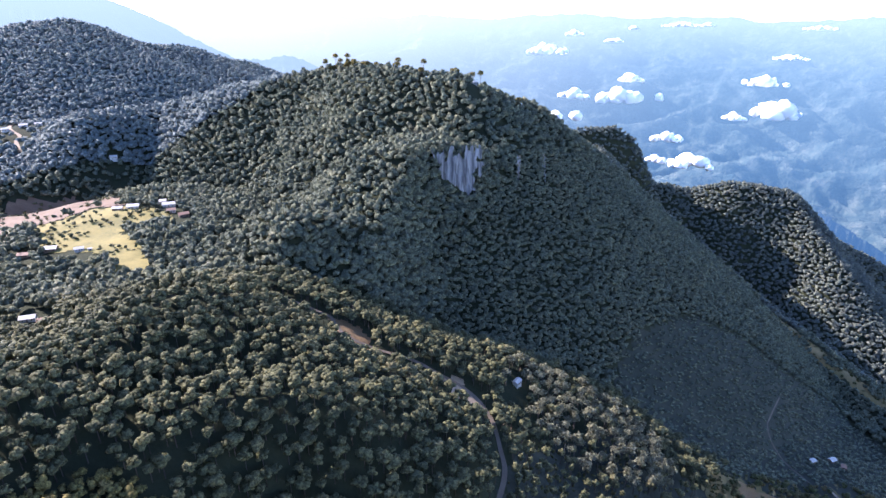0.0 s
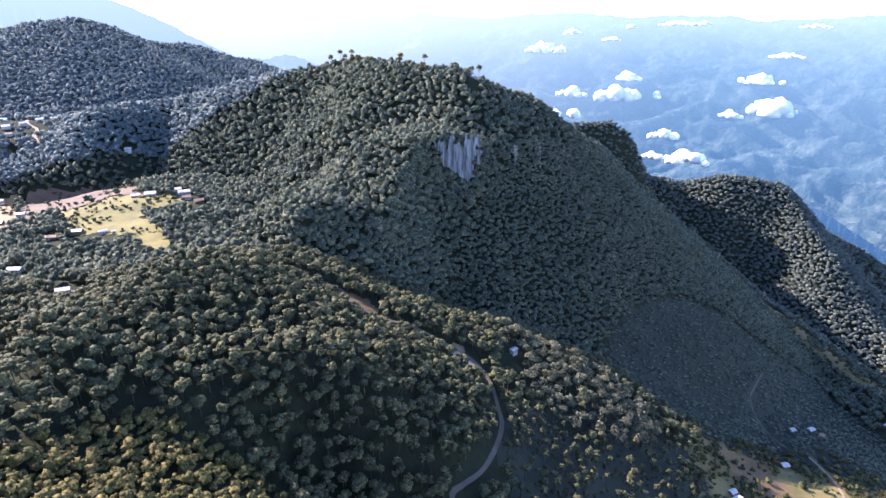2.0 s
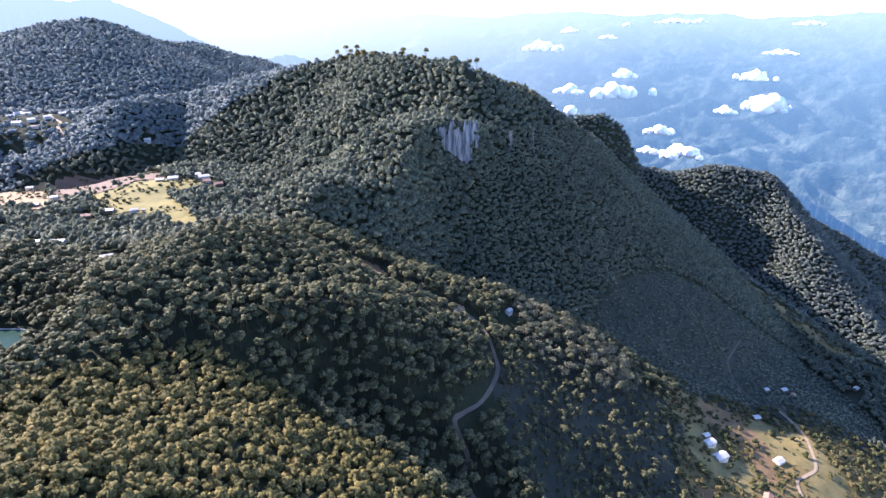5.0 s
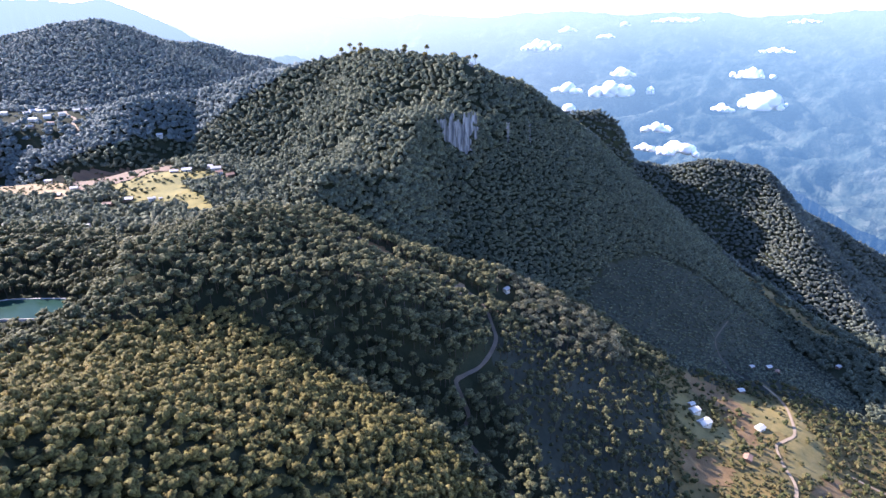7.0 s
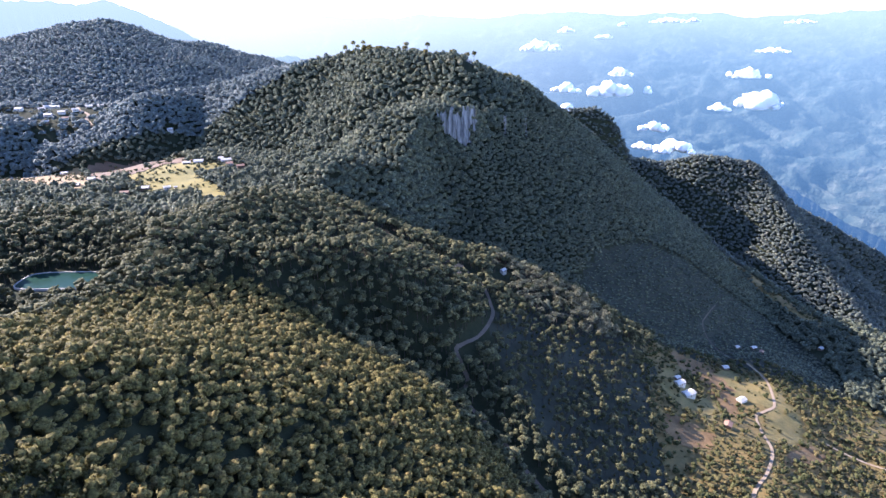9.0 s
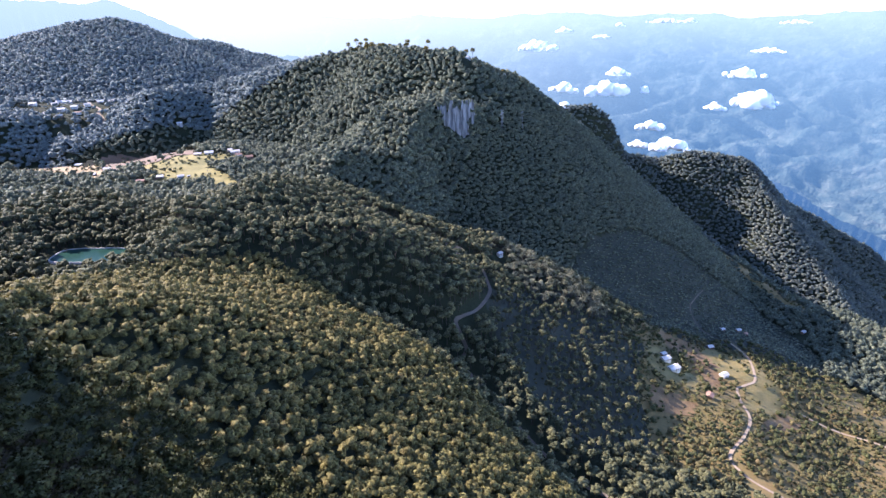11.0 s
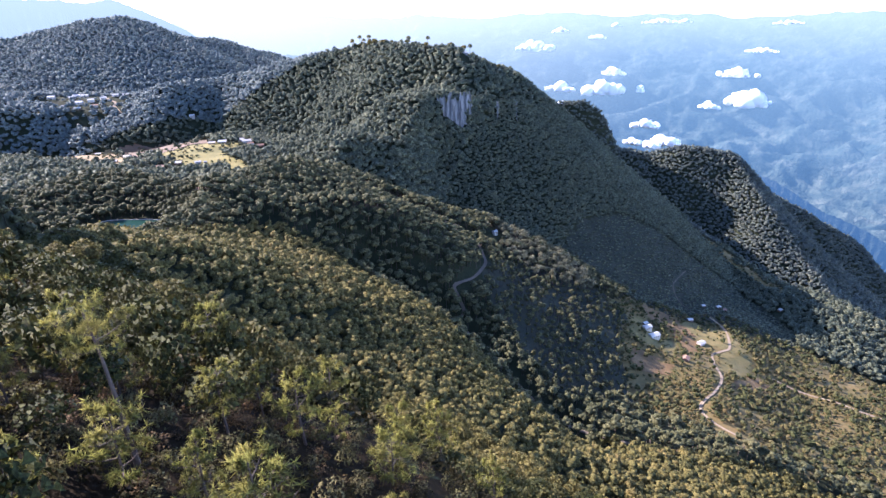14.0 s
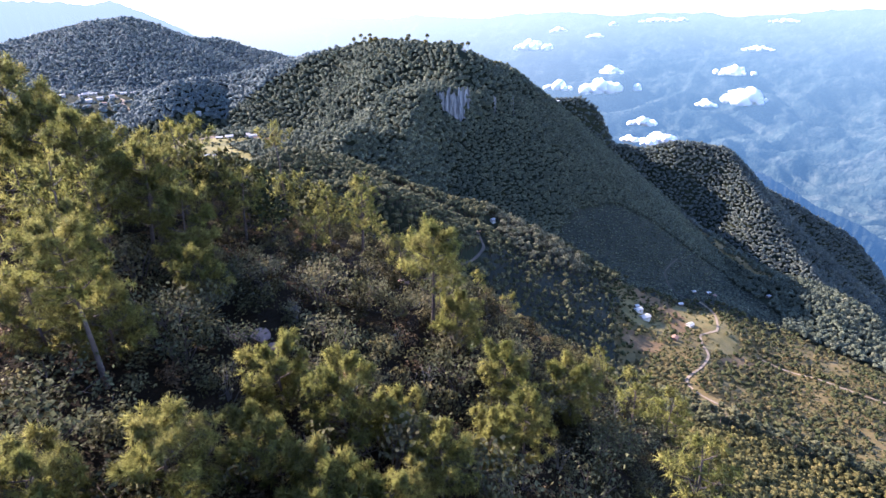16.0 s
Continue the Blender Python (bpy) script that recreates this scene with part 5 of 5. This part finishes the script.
spots = scatter(-95, 50, -300, -192, 5.4)
spots = spots[np.hypot(spots[:, 0] + 11.5, spots[:, 1] + 298) > 9]
spots = spots[~((np.abs(spots[:, 0] + 16) < 16) & (spots[:, 1] < -236))]
for x, y in spots[rng.random(len(spots)) < 0.2][:44]:
    place(SLIM[int(rng.integers(0, 3))], x, y, rng.uniform(0.8, 1.4))
spots = scatter(-90, 45, -298, -195, 3.6)
spots = spots[np.hypot(spots[:, 0] + 11.5, spots[:, 1] + 298) > 6]
order = np.argsort(np.hypot(spots[:, 0] + 14, spots[:, 1] + 290))
for x, y in spots[order][:210]:
    if rng.random() < 0.78:
        s_ = rng.uniform(1.3, 3.0)
        place(SHRUBS[int(rng.integers(0, 4))], x, y, s_, s_ * rng.uniform(0.7, 1.1))
    else:
        s_ = rng.uniform(1.2, 2.3)
        place(DRY[int(rng.integers(0, 2))], x, y, s_)

# ---- undergrowth that covers the ridge top ----
def undergrowth(nm, U, lumps, n, sz, w_, h_, m_, label):
    woods(nm, U, rng.uniform(*w_, len(U)), rng.uniform(*h_, len(U)), lumps, n, sz, m_, label, rng.random(len(U)), lift=0.0)


U_ = scatter(-62, 28, -304, -222, 1.75)
U_ = U_[np.hypot(U_[:, 0] + 11.5, U_[:, 1] + 298) > 3]
U_ = U_[(ellipse(U_, -21.8, -268.3, 1.6, 1.8) > 1) & visible(U_, 3)]
pick = value_noise(U_, 7.0, 3.0) + rng.uniform(-0.4, 0.4, len(U_))
undergrowth("dark_undergrowth", U_[pick < -0.12], 7, 190, 0.105, (1.5, 2.8), (1.0, 2.8), M_SHADE_SCRUB, "dense scrub covering the ridge top, coloured dark for shade")
undergrowth("olive_undergrowth", U_[(pick >= -0.12) & (pick < 0.28)], 7, 210, 0.09, (1.4, 2.8), (1.0, 3.2), M_OLIVE, "dense olive scrub covering the ridge top")
undergrowth("russet_undergrowth", U_[pick >= 0.28], 7, 180, 0.095, (1.2, 2.4), (0.8, 2.3), M_RUSSET, "russet dry scrub on the ridge top")
U_ = scatter(-135, 60, -330, -100, 2.6)
U_ = U_[~((U_[:, 0] > -62) & (U_[:, 0] < 28) & (U_[:, 1] < -222) & (U_[:, 1] > -304))]
U_ = U_[visible(U_, 3)]
# low scrub in the same shade-darkened colour
undergrowth("slope_undergrowth", U_, 7, 62, 0.19, (2.8, 4.8), (1.0, 3.0), M_SHADE_SCRUB, "dense low scrub covering the steep slope")


# ---- rock and agave on the ridge ----
def rock(x, y, s, seed):
    bm = bmesh.new()
    bmesh.ops.create_icosphere(bm, subdivisions=3, radius=s)
    for v in bm.verts:
        c = v.co / s
        v.co *= 1 + 0.35 * noise.noise(c * 1.3 + Vector((seed, 0, 0))) + 0.12 * noise.noise(c * 4 + Vector((0, seed, 0)))
        v.co.z = round(v.co.z / (s * 0.22)) * s * 0.22 * 0.3 + v.co.z * 0.15
    ob = new("rock", mesh_of("rock", bm, M_ROCK))
    ob.matrix_world = pose(x, y, float(ground_z(x, y)) + 0.12 * s, 0, 0, seed * 40)
    return tagged(ob, "flat pinkish grey rock among the scrub", "rock", "rocks on the ridge")


for k, (x, y, s_) in enumerate(((-21.8, -267.4, 0.7), (-22.8, -267.9, 0.5), (-20.8, -268.1, 0.5), (-14.5, -249.0, 0.8))):
    rock(x, y, s_, k + 1)


def agave(x, y, s):
    """A rosette of stiff, tapering, channelled leaves."""
    root = new("agave")
    r = random.Random(5)
    for k in range(30):
        a, tilt = k * 2.4, 0.25 + 1.05 * (k / 30) + r.uniform(-0.08, 0.08)
        bm = bmesh.new()
        rows = []
        L = s * r.uniform(0.85, 1.1)
        for t in (0, 0.3, 0.65, 1.0):
            w = 0.07 * s * (1 - t) ** 0.7 * (0.7 + 1.2 * t) + 0.002
            q = Vector((math.sin(tilt + 0.25 * t * t) * t * L, 0, math.cos(tilt + 0.25 * t * t) * t * L))
            rows.append([bm.verts.new(q + Vector((0, -w, 0.3 * w))), bm.verts.new(q), bm.verts.new(q + Vector((0, w, 0.3 * w))), bm.verts.new(q + Vector((0, 0, -0.015 * s)))])
        for r0, r1 in zip(rows, rows[1:]):
            for i in range(4):
                bm.faces.new((r0[i], r0[(i + 1) % 4], r1[(i + 1) % 4], r1[i]))
        leaf = part("leaf", mesh_of("leaf", bm, M_AGAVE), root)
        leaf.matrix_basis = pose(0, 0, 0.1, 0, 0, math.degrees(a))
    root.matrix_world = pose(x, y, float(ground_z(x, y)) + 0.35)
    return tagged(root, "spiky grey-green agave rosette among the scrub", "agave")


agave(-24.9, -267.0, 1.5)


def dead_snag(x, y, high, seed, turn):
    """A leafless grey tree: forked stem with bare, crooked limbs."""
    r = random.Random(seed)
    root = new("dead_tree")
    bm = bmesh.new()
    stem = [Vector((0.12 * math.sin(k * 1.3 + seed) * k * 0.3, 0.1 * math.cos(k * 1.7 + seed) * k * 0.3, high * k / 6)) for k in range(7)]
    stem[0].z = -0.4
    tube(bm, stem, [0.13, 0.11, 0.09, 0.07, 0.05, 0.035, 0.015], 7)
    part("trunk", mesh_of("trunk", bm, M_GREYWOOD), root)
    for k in range(7):
        bm = bmesh.new()
        p = stem[2 + k % 4].lerp(stem[3 + k % 4], r.random())
        a = k * 2.4 + r.uniform(-0.3, 0.3)
        L = r.uniform(0.8, 1.7)
        pts = [p + Vector((math.cos(a + 0.25 * j), math.sin(a + 0.25 * j), 0)) * L * j / 4 + Vector((0, 0, L * (0.12 * j - 0.02 * j * j + r.uniform(-0.05, 0.05)))) for j in range(5)]
        tube(bm, pts, [0.04, 0.032, 0.022, 0.014, 0.005], 5)
        for j in (2, 3):
            e = pts[j] + Vector((r.uniform(-0.4, 0.4), r.uniform(-0.4, 0.4), r.uniform(0.1, 0.45)))
            tube(bm, [pts[j], e], [0.014, 0.004], 4)
        part("limb", mesh_of("limb", bm, M_GREYWOOD), root)
    root.matrix_world = pose(x, y, float(ground_z(x, y)), 0, 0, turn)
    return tagged(root, "leafless grey dead tree with crooked limbs", "dead tree", "dead trees on the ridge")


dead_snag(-19.8, -286.6, 4.6, 3, 20)
dead_snag(-27.5, -246.0, 4.2, 8, 120)

# tall pines along the summit of the mountain
for k in range(30):
    t_ = rng.random()
    x, y = (-150 + 110 * t_ + rng.normal() * 6, 800 - 90 * t_ + rng.normal() * 8) if k < 22 else (-40 + 130 * t_, 690 + 10 * t_ + rng.normal() * 6)
    o_ = copy_thing(kinds[k % len(kinds)], Matrix())
    o_.matrix_basis = pose(x, y, float(ground_z(x, y)), 0, 0, rng.uniform(0, 360)) @ Matrix.Diagonal((2.0, 2.0, rng.uniform(2.0, 2.9), 1))
    tagged(o_, "tall pine standing out on the mountain crest", "tree", "pines on the mountain crest")

# more young trees on the flank of the ridge
F_ = scatter(-110, 55, -262, -190, 6.0)
F_ = F_[~((np.abs(F_[:, 0] + 16) < 18) & (F_[:, 1] < -232))]
F_ = F_[visible(F_, 5)]
for k, (x, y) in enumerate(F_[rng.random(len(F_)) < 0.7][:130]):
    s_ = rng.uniform(0.7, 1.5)
    if y < -205 or k % 3 == 0:
        place(SLIM[k % 3], x, y, s_ * 0.9)
        continue
    o_ = copy_thing(kinds[k % len(kinds)], Matrix())
    o_.matrix_basis = pose(x, y, float(ground_z(x, y)), 0, 0, rng.uniform(0, 360)) @ Matrix.Diagonal((s_, s_, s_ * rng.uniform(0.85, 1.1), 1))


# ---- overhead line ----
def utility_pole(x, y, high):
    root = new("utility_pole")
    bm = bmesh.new()
    tube(bm, [(0, 0, -0.6), (0, 0, high)], [0.14, 0.10], 8)
    part("pole", mesh_of("pole", bm, M_GREYWOOD), root)
    bm = bmesh.new()
    box(bm, -0.9, 0.9, -0.06, 0.06, high - 0.55, high - 0.43)
    part("crossarm", mesh_of("crossarm", bm, M_WOODWALL), root)
    for sx in (-0.8, 0.0, 0.8):
        bm = bmesh.new()
        tube(bm, [(sx, 0, high - 0.43), (sx, 0, high - 0.25)], [0.05, 0.03], 6)
        part("insulator", mesh_of("insulator", bm, M_PLASTER), root)
    root.matrix_world = pose(x, y, float(ground_z(x, y)), 0, 0, 60)
    return tagged(root, "grey wooden utility pole with a crossarm", "utility pole", "utility poles")


POLES = ((-277, 448), (-184, 410), (-66, 372), (80, 299), (260, 343))
for x, y in POLES:
    utility_pole(x, y, 11.0)
for (xa, ya), (xb, yb) in ((POLES[0], POLES[1]), (POLES[1], POLES[2])):
    a_, b_ = Vector((xa, ya, float(ground_z(xa, ya)) + 10.8)), Vector((xb, yb, float(ground_z(xb, yb)) + 10.8))
    bm = bmesh.new()
    tube(bm, [a_.lerp(b_, t) - Vector((0, 0, 0.1 * (a_ - b_).length * t * (1 - t))) for t in np.linspace(0, 1, 25)], [0.05] * 25, 4)
    tagged(new("power_line", mesh_of("power_line", bm, M_DARK)), "dark overhead wire slung between wooden poles", "power line")
